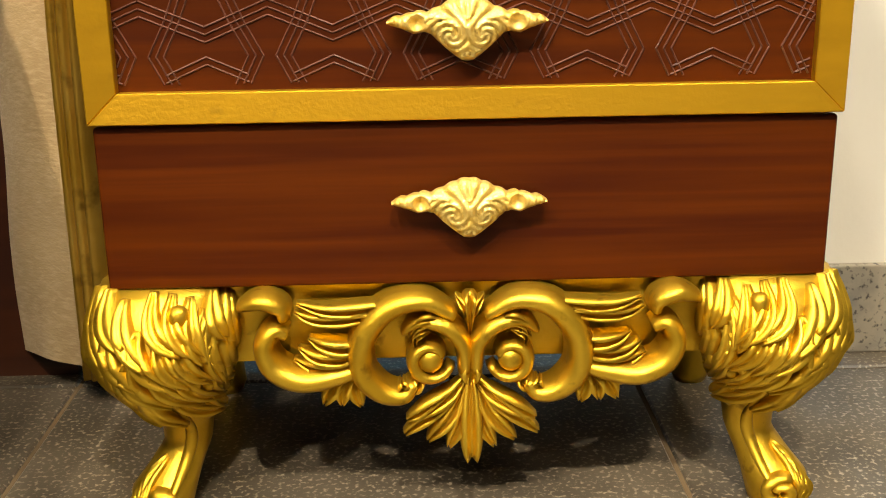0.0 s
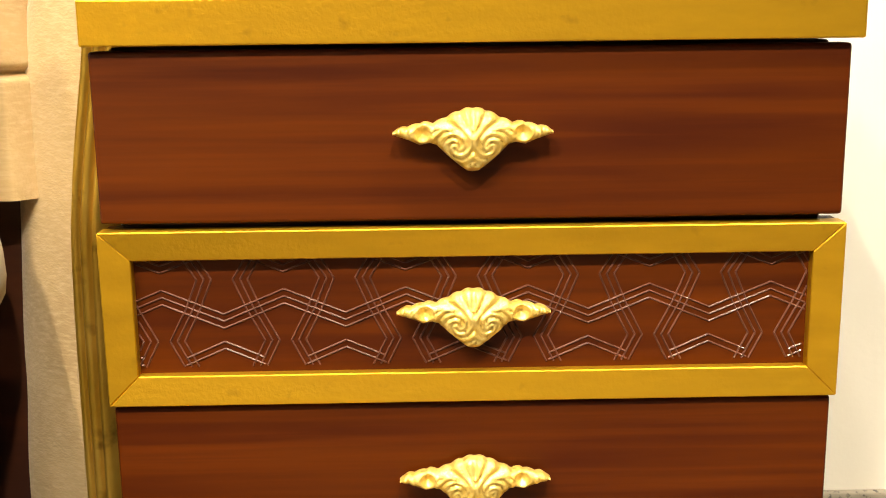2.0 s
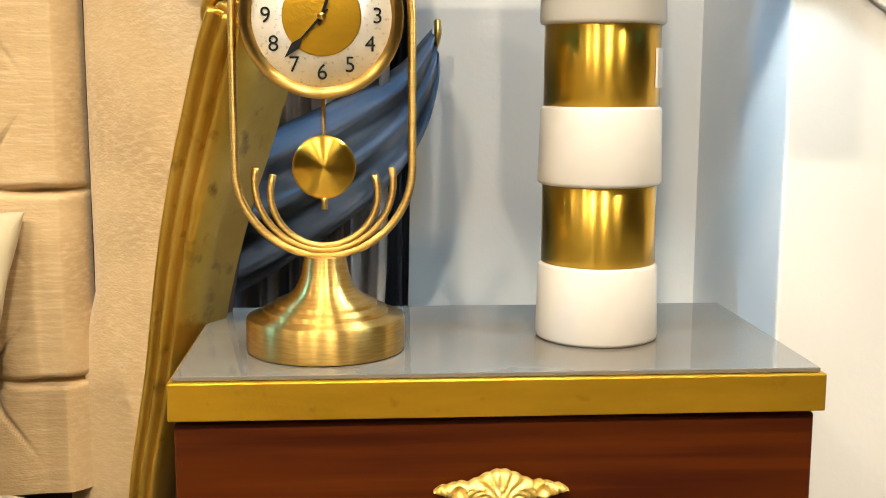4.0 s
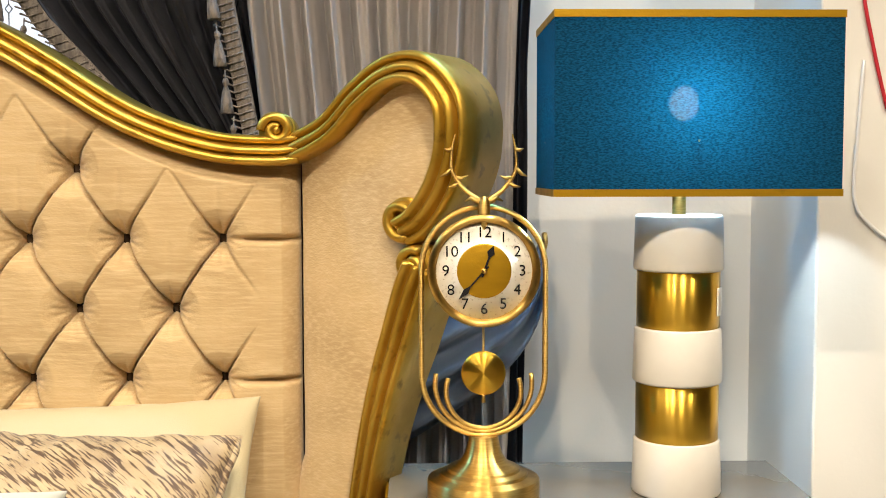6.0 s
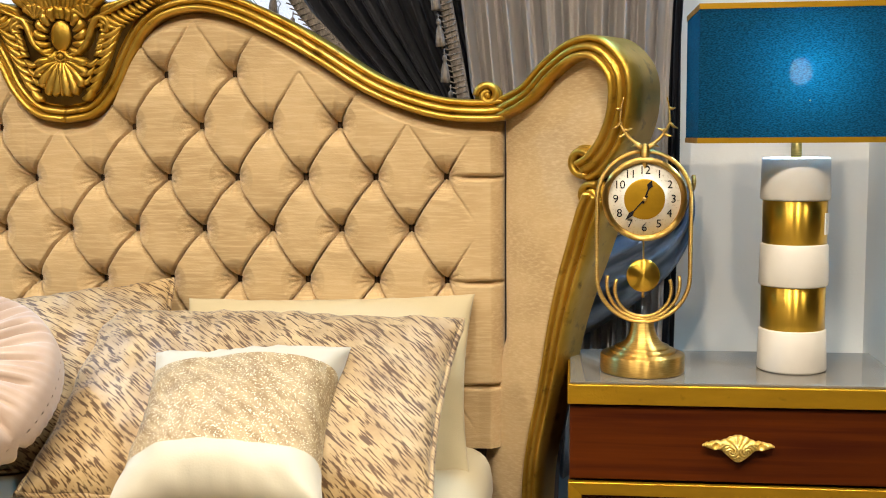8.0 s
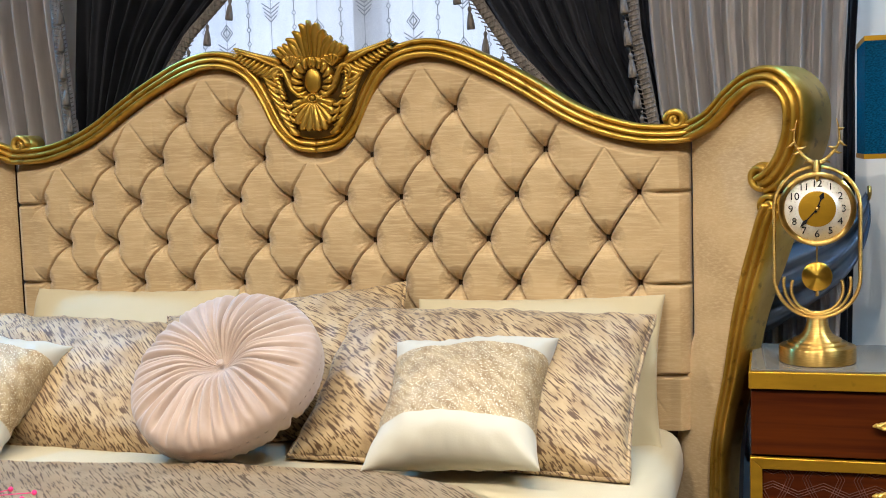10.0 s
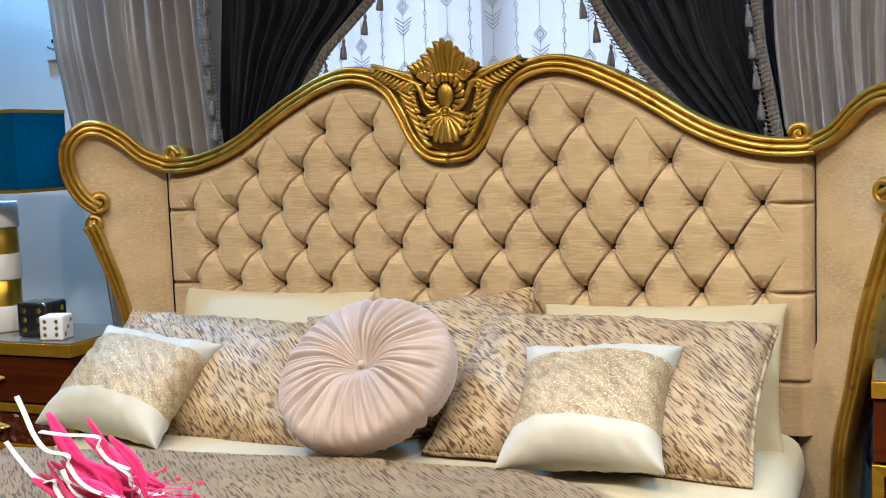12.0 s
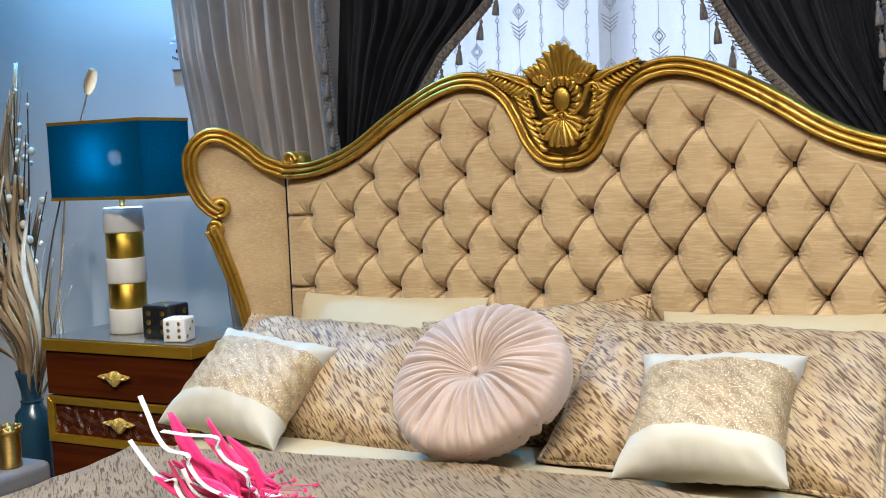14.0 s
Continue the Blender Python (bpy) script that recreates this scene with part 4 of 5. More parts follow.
# wings
low_w, low_z = np.array(spline(LOW_LINE, 80)).T
wl = np.array(spline(WING_LINE, 120))
peak = int(np.argmax(wl[:, 1]))
for s in (1, -1):
    P = wing(s)
    bm = bmesh.new()
    rows = []
    zs = np.concatenate([np.linspace(0.014, 1.06, 74), np.linspace(1.065, 1.158, 16)])
    for z in zs:
        w0 = -0.088 * max(0.0, 1 - z / 0.62) ** 0.6 if z < 1.062 else float(np.interp(z, wl[:peak, 1], wl[:peak, 0]))
        if z < 0.912:
            w1 = float(np.interp(-z, -low_z, low_w))
        elif z < 0.958:
            w1 = 0.205
        else:
            w1 = float(np.interp(-z, -wl[peak:, 1], wl[peak:, 0]))
        row = []
        for j in range(15):
            f = j / 14
            h = 0.012 * math.sin(math.pi * min(1, max(0, f))) ** 0.5 + 0.003 * noise.noise((f * 3, z * 8, s * 4.0))
            row.append(bm.verts.new(P(w0 + (w1 - w0) * f, z, -0.006 + h)))
        rows.append(row)
    for a, b in zip(rows, rows[1:]):
        for j in range(14):
            bm.faces.new((a[j], a[j + 1], b[j + 1], b[j]))
    bedpart("wing_panel", bm, M["suede"], "smooth beige suede wing")
    bm = bmesh.new()
    rows = []
    for z in np.linspace(0.018, 1.15, 62):
        w0 = 0.0 if z < 1.055 else float(np.interp(z, wl[:peak, 1], wl[:peak, 0]))
        w1 = float(np.interp(-z, -low_z, low_w)) if z < 0.912 else 0.205 if z < 0.958 else float(np.interp(-z, -wl[peak:, 1], wl[peak:, 0]))
        rows.append([bm.verts.new(P(w, z, n)) for w, n in ((w0, -0.03), (w1, -0.03), (w1, -0.085), (w0, -0.085))])
    for a, b in zip(rows, rows[1:]):
        for j in range(4):
            bm.faces.new((a[j], a[(j + 1) % 4], b[(j + 1) % 4], b[j]))
    bm.faces.new(rows[0])
    bm.faces.new(rows[-1])
    bedpart("wing_core", bm, M["wood_dark"])

RAIL = [(-0.021, -0.09), (-0.021, 0.004), (-0.0185, 0.012), (-0.014, 0.015), (-0.0105, 0.011), (-0.0095, 0.004), (-0.0075, 0.004), (-0.006, 0.013), (-0.001, 0.021), (0.004, 0.020), (0.006, 0.011), (0.0075, 0.010), (0.009, 0.020), (0.014, 0.027), (0.019, 0.023), (0.0215, 0.012), (0.0215, -0.09)]


def rail(pts, place, s, name, label, scales=None):
    bm = bmesh.new()
    path = [place(a, b, 0.010) for a, b in pts]
    o, q = Vector(place(0.1, 1, 0)), Vector(place(0.1, 1, 1))
    sec = RAIL if s > 0 else [(-a, b) for a, b in RAIL]
    sweep(bm, path, [(-a, b) for a, b in sec], tuple(q - o), scales=scales)
    return bedpart(name, bm, M["gold_rail"], label)


def volute(bm, c, r, place, a0, turns, depth=0.055):
    """A rolled scroll end with its drum behind."""
    swoosh(bm, spiral(c, r * 0.86, r * 0.22, a0, turns, 40), r * 0.30, r * 0.50, lambda u, v, n: place(u, v, n + 0.012), 44, tip=0.6, root=0.9, section=ROLL)
    ball(bm, place(c[0], c[1], 0.016), r * 0.26, seg=12)
    f, b = [], []
    for a in np.linspace(0, 2 * math.pi, 28, endpoint=False):
        u, v = c[0] + r * math.cos(a), c[1] + r * math.sin(a)
        f.append(bm.verts.new(place(u, v, 0.010)))
        b.append(bm.verts.new(place(u, v, -depth)))
    bm.faces.new(f)
    bm.faces.new(b[::-1])
    for i in range(28):
        bm.faces.new((f[i], b[i], b[(i + 1) % 28], f[(i + 1) % 28]))


for s in (1, -1):
    sm = spline(TOP_LINE, 120)
    rail([(s * a, b) for a, b in sm], flat, s, "top_rail", "moulded antique gold top rail")
    P = wing(s)
    rail(spline(WING_LINE, 90), P, 1 if s > 0 else 1, "wing_rail", "moulded antique gold wing rail") if s > 0 else rail(spline(WING_LINE, 90), P, -1, "wing_rail", "moulded antique gold wing rail")
    rail(spline(LOW_LINE, 60), P, s, "lower_rail", "moulded antique gold lower rail", np.interp(np.linspace(0, 1, 60), [0, 0.3, 0.6, 1], [1, 0.90, 0.70, 0.62]))
    for args in (((s * 0.812, 1.087), 0.025, flat, 90 - s * 90 + 180, -1.35 * s), ((0.180, 0.967), 0.029, P, -70, -1.3), ((0.196, 0.907), 0.025, P, 60, 1.3)):
        bm = bmesh.new()
        volute(bm, *args)
        bedpart("scroll", bm, M["gold_rail"], "rolled gold scroll end")

# crest in the dip of the top rail
bm = bmesh.new()


def crest_at(u, v, n):
    return flat(u * (1.22 - 1.1 * abs(u)), v, 0.029 + n)


def dip(z):
    """Half the width of the dip in the rail at that height."""
    return float(np.interp(z, [1.085, 1.10, 1.12, 1.15, 1.18, 1.21, 1.235, 1.26], [0.030, 0.052, 0.068, 0.085, 0.098, 0.112, 0.128, 0.16]))


def crest_half(s):
    def S(pts):
        return [(s * a, b) for a, b in pts]

    def leaf(pts, w, h=0.011, n=12, tip=0.25, root=0.45, lift=0.004, peak=0.5, section=ROLL):
        swoosh(bm, S(pts), 1.5 * w, h, crest_at, n, tip=tip, root=root, lift=lift, peak=peak, section=section)

    # leaves round the cartouche, curling outwards
    for k in range(8):
        a = radians(-74 + 22 * k)
        c, d = (0.023 * math.cos(a), 1.208 + 0.031 * math.sin(a)), (0.043 * math.cos(a + 0.34), 1.208 + 0.054 * math.sin(a + 0.34))
        leaf([c, ((c[0] + d[0]) / 2 + 0.005 * math.cos(a - 0.6), (c[1] + d[1]) / 2 + 0.005 * math.sin(a - 0.6)), d], 0.0052, 0.013)
    # long scroll from the pearl to a volute beside the cartouche
    leaf([(0.007, 1.170), (0.026, 1.174), (0.044, 1.192), (0.053, 1.216), (0.063, 1.237), (0.076, 1.240), (0.085, 1.229), (0.081, 1.215), (0.071, 1.217)], 0.0046, 0.016, 38, tip=0.7, root=0.6, lift=0)
    leaf([(0.062, 1.222), (0.070, 1.226), (0.074, 1.221), (0.069, 1.214)], 0.0034, 0.014, 12, lift=0)
    for k in range(4):
        leaf([(0.083 - 0.004 * k, 1.211 - 0.010 * k), (0.075 - 0.003 * k, 1.208 - 0.011 * k), (0.066 - 0.003 * k, 1.199 - 0.010 * k)], 0.0042, 0.012)
    # shell over each shoulder of the cartouche
    for k in range(5):
        a = radians(48 + 24 * k)
        leaf([(0.043, 1.240), (0.043 + 0.016 * math.cos(a), 1.240 + 0.018 * math.sin(a)), (0.043 + 0.026 * math.cos(a), 1.240 + 0.027 * math.sin(a))], 0.0046, 0.013, 10, tip=0.6, root=0.25, peak=0.8)
    # leaves that climb along the rail
    for k in range(8):
        z = 1.104 + 0.0165 * k
        w = dip(z) + 0.002
        leaf([(w * 0.58, z - 0.016), (w * 0.76, z - 0.012), (w * 0.96, z + 0.008)], 0.0050, 0.012, lift=0.003)
        if 0 < k < 4:
            leaf([(w * 0.42, z + 0.004), (w * 0.58, z - 0.002), (w * 0.72, z + 0.010)], 0.0042, 0.012)
    # palm below the pearl
    for x, z, q in ((0.009, 1.097, 0.004), (0.023, 1.101, 0.012), (0.035, 1.115, 0.018), (0.042, 1.134, 0.020), (0.040, 1.153, 0.018)):
        leaf([(0.003, 1.160), (q, 0.5 * (1.160 + z) + 0.006), (x * 0.95, z + 0.004), (x * 0.78, z - 0.002)], 0.0056, 0.014, 14, tip=0.5, root=0.25, peak=0.6)
    # the long feathered leaf that lies on the rail
    leaf([(0.050, 1.234), (0.088, 1.250), (0.130, 1.268), (0.198, 1.286)], 0.0036, 0.017, 24, tip=0.2)
    for k in range(10):
        f = k / 9
        bx, bz = 0.072 + 0.108 * f, 1.243 + 0.038 * f
        r = 1 - 0.55 * f
        leaf([(bx - 0.006, bz), (bx + 0.010 * r, bz - 0.017 * r), (bx + 0.036 * r, bz - 0.026 * r)], 0.0050 * (0.5 + 0.5 * r), 0.013)
        leaf([(bx, bz + 0.003), (bx + 0.008 * r, bz + 0.014 * r), (bx + 0.026 * r, bz + 0.024 * r)], 0.0052 * (0.5 + 0.5 * r), 0.012, lift=0.006)
    # plume: an upright acanthus with curled tips
    for k in range(3):
        leaf([(0.006 + 0.006 * k, 1.256), (0.009 + 0.009 * k, 1.288 - 0.002 * k), (0.011 + 0.013 * k, 1.322 - 0.012 * k), (0.017 + 0.015 * k, 1.336 - 0.016 * k)], 0.0062, 0.015, 14, tip=0.45, lift=0.014, peak=0.6)
    for k in range(4):
        leaf([(0.026 + 0.008 * k, 1.258 - 0.001 * k), (0.032 + 0.011 * k, 1.276 - 0.002 * k), (0.044 + 0.012 * k, 1.300 - 0.006 * k)], 0.0062, 0.014, 12, tip=0.4, lift=0.012, peak=0.6)


both(crest_half)
ball(bm, crest_at(0, 1.208, 0.002), 0.0205, (1, 0.40, 1.45), 18)
swoosh(bm, [(0, 1.255), (0, 1.30), (0, 1.343)], 0.0056, 0.017, crest_at, 14, tip=0.6, lift=0.016, peak=0.6, section=ROLL)
swoosh(bm, [(0, 1.160), (0, 1.130), (0, 1.094)], 0.0052, 0.016, crest_at, 12, tip=0.4, section=ROLL)
ball(bm, crest_at(0, 1.169, 0.008), 0.0065, seg=12)
swoosh(bm, spiral((0, 1.169), 0.0090, 0.0090, 0, 1.0), 0.0026, 0.012, crest_at, 20, tip=1, root=1, section=ROLL)
outline = [(a, b) for a, b in spline([(0, 1.075), (0.05, 1.088), (0.085, 1.125), (0.105, 1.17), (0.13, 1.215), (0.165, 1.262), (0.20, 1.285)], 20)]
full = outline + [(0.13, 1.272), (0.085, 1.270), (0.062, 1.285), (0.036, 1.300), (0.020, 1.322), (0, 1.330)]
ring = full + [(-a, b) for a, b in full[-2:0:-1]]
bedpart("crest", bm, M["gold_rail"], "carved acanthus crest in antique gold")
bm = bmesh.new()
fr = [bm.verts.new(flat(a, b, 0.025)) for a, b in ring]
bk = [bm.verts.new(flat(a, b, -0.01)) for a, b in ring]
bm.faces.new(fr)
bm.faces.new(bk[::-1])
for i in range(len(ring)):
    bm.faces.new((fr[i], bk[i], bk[(i + 1) % len(ring)], fr[(i + 1) % len(ring)]))
bedpart("crest_ground", bm, M["patina"], "dark brown gold ground of the crest")
for s in (1, -1):
    bedpart("side_rail", boxed(MID + s * 0.76 - 0.025, MID + s * 0.76 + 0.025, -1.9, 0.2, 0.10, 0.30, bevel=0.008), M["wood_dark"], "dark brown side rail")
bedpart("foot_rail", boxed(MID - 0.83, MID + 0.83, -1.96, -1.9, 0.10, 0.34, bevel=0.008), M["wood_dark"])
for s in (1, -1):
    bedpart("foot", lathe(bmesh.new(), [(0.03, FLOOR), (0.04, 0.02), (0.03, 0.05), (0.04, 0.10)], 14, (MID + s * 0.78, -1.92, 0)), M["gold_rail"])


def soft(bm, x0, x1, y0, y1, z0, z1, r, nx, ny, wrinkle, seed):
    """A mattress-like block with rounded edges and a slightly wrinkled cloth skin."""
    box(bm, x0, x1, y0, y1, z0, z1)
    bmesh.ops.bevel(bm, geom=bm.edges[:], offset=r, segments=5, profile=0.5, affect="EDGES")
    bmesh.ops.subdivide_edges(bm, edges=[e for e in bm.edges if e.calc_length() > 0.2], cuts=24, use_grid_fill=True)
    for v in bm.verts:
        d = noise.noise((v.co.x * 7 + seed, v.co.y * 9, v.co.z * 9)) + 0.5 * noise.noise((v.co.x * 23, v.co.y * 19 + seed, v.co.z * 20))
        v.co += Vector((1 if v.co.x > MID else -1, 0, 1)).normalized() * d * wrinkle
    return bm


MAT_TOP = 0.440
mattress = tagged(part("mattress", soft(bmesh.new(), MID - 0.80, MID + 0.825, -1.88, 0.222, 0.305, MAT_TOP, 0.055, 10, 10, 0.006, 3.0), M["cream"]), "thick mattress in a creased cream fitted sheet", "mattress")


def spread_edge(x):
    return float(np.interp(x, [-2.1, -1.9, -1.5, -1.2, -0.95, -0.75, -0.6, -0.42], [-0.42, -0.37, -0.30, -0.27, -0.26, -0.32, -0.46, -0.74]))


def cloth(y_of, y_end, nx, ny, lift, x0=MID - 0.845, x1=MID + 0.845, roll=0.0):
    """A cover that lies on the mattress and hangs over its sides."""
    bm = bmesh.new()
    rows = []
    for i in range(nx + 1):
        x = x0 + (x1 - x0) * i / nx
        ya, yb = y_of(x), y_end(x)
        col = []
        for j in range(ny + 1):
            y = ya + (yb - ya) * j / ny
            z = MAT_TOP + lift + 0.006 * noise.noise((x * 5, y * 5, 1.0)) + 0.003 * noise.noise((x * 17, y * 15, 5.0)) + 0.012 * math.exp(-(j / ny) * 14) * (1 if roll else 0)
            over = max(0.0, abs(x - MID) - 0.795)
            z -= min(0.30, (over / 0.05) ** 2 * 0.09 + over * 2.0)
            col.append(bm.verts.new((x, y, z)))
        rows.append(col)
    for a, b in zip(rows, rows[1:]):
        for j in range(ny):
            bm.faces.new((a[j], b[j], b[j + 1], a[j + 1]))
    bmesh.ops.solidify(bm, geom=bm.faces[:], thickness=-0.006)
    return bm


cover = tagged(part("bedspread", cloth(lambda x: spread_edge(x) - 0.055, lambda x: -1.86, 90, 80, 0.014, roll=1), M["spread"]), "beige and brown bark patterned bedspread lying over the mattress", "bedspread")
tagged(part("sheet_fold", cloth(lambda x: spread_edge(x), lambda x: spread_edge(x) - 0.16, 90, 10, 0.006), M["cream"]), "pale cream cover edge folded out under the bedspread", "sheet")


# ---------------------------------------------------------------- pillows


def pillow_bm(w, h, t, pinch=0.06, y0=-1.0, y1=1.0, n=34, wr=0.006, seed=0.0, inflate=0.42, edge=0.0):
    """A pillow in its own plane, x across and y up; y0 to y1 is the strip of it to make."""
    bm = bmesh.new()
    for side in (1, -1):
        rows = []
        m = max(3, int(n * (y1 - y0) / 2))
        for i in range(n + 1):
            col = []
            x = math.sin((-1 + 2 * i / n) * math.pi / 2)
            for j in range(m + 1):
                f = y0 + (y1 - y0) * j / m
                y = math.sin(f * math.pi / 2)
                k = max(0.0, (1 - x * x) * (1 - y * y)) ** inflate
                px = x * w / 2 * (1 - pinch * (1 - y * y) * abs(x))
                py = y * h / 2 * (1 - pinch * (1 - x * x) * abs(y))
                z = side * t / 2 * k
                rim = max(abs(x), abs(y))
                c = noise.noise((px * 9 + seed, py * 9, side)) * wr * k**0.5 + 0.6 * wr * noise.noise((px * 30 + seed, py * 26, side * 2.0)) * k**0.4
                fold = 0.004 * math.sin(math.atan2(py, px) * 26 + seed) * max(0, rim - 0.75) * 4 * k**0.3
                col.append(bm.verts.new((px, py, z + (c + fold) * side)))
            rows.append(col)
        for a, b in zip(rows, rows[1:]):
            for j in range(m):
                bm.faces.new((a[j], b[j], b[j + 1], a[j + 1]) if side > 0 else (a[j], a[j + 1], b[j + 1], b[j]))
    bmesh.ops.remove_doubles(bm, verts=bm.verts[:], dist=0.0006)
    return bm


def stand(x, y, z, yaw, lean, roll=0):
    """Stands a flat pillow up: lean in degrees back from upright, roll in its own plane."""
    return pose(x, y, z) @ Matrix.Rotation(radians(yaw), 4, "Z") @ Matrix.Rotation(radians(90 - lean), 4, "X") @ Matrix.Rotation(radians(roll), 4, "Z")


def pillow(name, label, material, w, h, t, m, category="pillow", piping=None, group="", **k):
    ob = tagged(part(name, pillow_bm(w, h, t, **k), M[material]), label, category, group)
    ob.matrix_basis = m
    return ob


pillow("pillow", "plain cream pillow leaning on the headboard", "cream", 0.55, 0.36, 0.11, stand(-0.722, 0.120, 0.560, 0, 32, 1.5), seed=1, group="sleeping pillows")
pillow("pillow", "plain cream pillow leaning on the headboard", "cream", 0.56, 0.38, 0.11, stand(-1.73, 0.120, 0.565, 0, 32), seed=2, group="sleeping pillows")


def sham(w, h, m, seed, label):
    ob = thing("pillow_sham", label, "pillow", group="bark patterned pillows")
    ob.matrix_basis = m
    part("cover", pillow_bm(w, h, 0.165, 0.05, seed=seed, wr=0.013, n=60), M["bark"], ob)
    pts = []
    for k in range(120):
        a = 2 * math.pi * k / 120
        c, s_ = math.cos(a), math.sin(a)
        q = max(abs(c), abs(s_))
        x, y = c / q, s_ / q
        px = x * w / 2 * (1 - 0.05 * (1 - y * y) * abs(x))
        py = y * h / 2 * (1 - 0.05 * (1 - x * x) * abs(y))
        pts.append((px * 1.004, py * 1.004, 0.002 * math.sin(k * 1.7)))
    bm = tube(bmesh.new(), pts, 0.0055, 6, closed=True, normal=(0, 0, 1))
    part("piping", bm, M["bark"], ob, "rolled hem")
    return ob


sham(0.56, 0.37, stand(-1.265, 0.035, 0.575, 4, 44, 10), 4, "beige bark patterned pillow behind the round cushion")
sham(0.70, 0.37, stand(-1.765, -0.045, 0.548, 2, 52, -4), 7, "beige bark patterned pillow beside the round cushion")
sham(0.67, 0.40, stand(-0.805, -0.060, 0.570, -3, 52, -0.5), 11, "beige bark patterned pillow behind a satin banded cushion")


def banded(m, seed):
    ob = thing("throw_cushion", "square cushion with a sequinned middle between ivory satin bands", "cushion", group="banded cushions")
    ob.matrix_basis = m
    for y0, y1, mt, nm, lb in ((-1, -0.36, "ivory", "band", "ivory satin band"), (-0.36, 0.42, "bark_light", "middle_panel", "gold sequinned jacquard panel"), (0.42, 1, "ivory", "band", "ivory satin band")):
        part(nm, pillow_bm(0.330, 0.318, 0.165, 0.14, y0, y1, 52, 0.011, seed), M[mt], ob, lb)
    return ob


banded(stand(-0.788, -0.205, 0.570, -4, 54, 5), 3.0)
banded(stand(-1.888, -0.200, 0.560, 10, 54, -11), 9.0)


def make_round():
    ob = thing("round_cushion", "round pleated blush velvet cushion with a covered button", "cushion")
    bm = bmesh.new()
    R, T, seg, rings = 0.197, 0.074, 300, 30
    rnd = random.Random(8)
    folds = [(2 * math.pi * (k + rnd.uniform(-0.28, 0.28)) / 34, rnd.uniform(0.6, 1.3), rnd.uniform(0.55, 1.0)) for k in range(34)]
    for side in (1, -1):
        loops = []
        for j in range(rings + 1):
            f = j / rings
            a = f * math.pi / 2
            loop = []
            for i in range(seg):
                th = 2 * math.pi * i / seg
                pl = 0
                for c, wgt, reach in folds:
                    d = (th - c - 0.10 * math.sin(c * 3) * f + math.pi) % (2 * math.pi) - math.pi
                    pl -= wgt * math.exp(-(d / 0.034) ** 2) * max(0.0, 1 - (f / (reach * 1.25)) ** 3)
                r = R * math.sin(a) ** 0.95
                z = T * math.cos(a) ** 0.62 - 0.052 * math.exp(-(r / 0.05) ** 2)
                amp = 0.0210 * min(1, f * 3.0)
                ph = 0.0030 * math.sin(th * 67 + 2 * math.sin(th * 5)) * min(1, f * 4) * (1 - f * 0.6)
                r2 = r * (1 + 0.015 * math.sin(th * 3 + 1))
                loop.append(bm.verts.new((r2 * math.cos(th), r2 * math.sin(th), side * (z + amp * pl + ph))))
            loops.append(loop)
        for a_, b_ in zip(loops, loops[1:]):
            for i in range(seg):
                k = (i + 1) % seg
                bm.faces.new((a_[i], a_[k], b_[k], b_[i]))
    bmesh.ops.remove_doubles(bm, verts=bm.verts[:], dist=0.0004)
    part("cover", bm, M["velvet"], ob, "pleated velvet cover")
    part("button", ball(bmesh.new(), (0, 0, 0.036), 0.008, (1, 1, 0.5), 14), M["velvet"], ob)
    return ob


rc = make_round()
rc.matrix_basis = stand(-1.283, -0.185, 0.607, -4, 50)

# ---------------------------------------------------------------- curtains


def pleated(left, right, z0, z1, y, folds, depth, nx=140, nz=40, seed=0, drift=0.0):
    """A hanging cloth between two edges, each a list of (height, x), falling in folds."""
    bm = bmesh.new()
    rnd = random.Random(seed)
    ph = [rnd.uniform(0, 6.28) for _ in range(4)]
    rows = []
    for j in range(nz + 1):
        z = z0 + (z1 - z0) * j / nz
        a = float(np.interp(z, *zip(*left)))
        b = float(np.interp(z, *zip(*right)))
        row = []
        for i in range(nx + 1):
            f = i / nx
            g = f + 0.012 * math.sin(f * 9 + ph[0]) + drift * (z - z0)
            w = math.sin(g * folds * 2 * math.pi + ph[1] + 0.5 * math.sin(g * 7 + ph[2]))
            w = math.copysign(abs(w) ** 0.7, w)
            d = depth * (w + 0.35 * math.sin(g * folds * 4.4 * math.pi + ph[3] + z * 1.5))
            row.append(bm.verts.new((a + (b - a) * f + 0.004 * math.sin(z * 5 + f * 9), y + d, z)))
        rows.append(row)
    for a, b in zip(rows, rows[1:]):
        for i in range(nx):
            bm.faces.new((a[i], a[i + 1], b[i + 1], b[i]))
    bmesh.ops.solidify(bm, geom=bm.faces[:], thickness=0.002)
    return bm


def tassel_mesh():
    bm = bmesh.new()
    lathe(bm, [(0.0012, 0.0), (0.0012, -0.012), (0.004, -0.014), (0.0055, -0.019), (0.004, -0.024), (0.0032, -0.026), (0.0062, -0.034), (0.009, -0.050), (0.0105, -0.066), (0.0085, -0.068)], 12)
    for v in bm.verts:
        if v.co.z < -0.03:
            k = 1 + 0.16 * math.sin(math.atan2(v.co.y, v.co.x) * 6)
            v.co.x *= k
            v.co.y *= k
    return bm


first_tassel = []


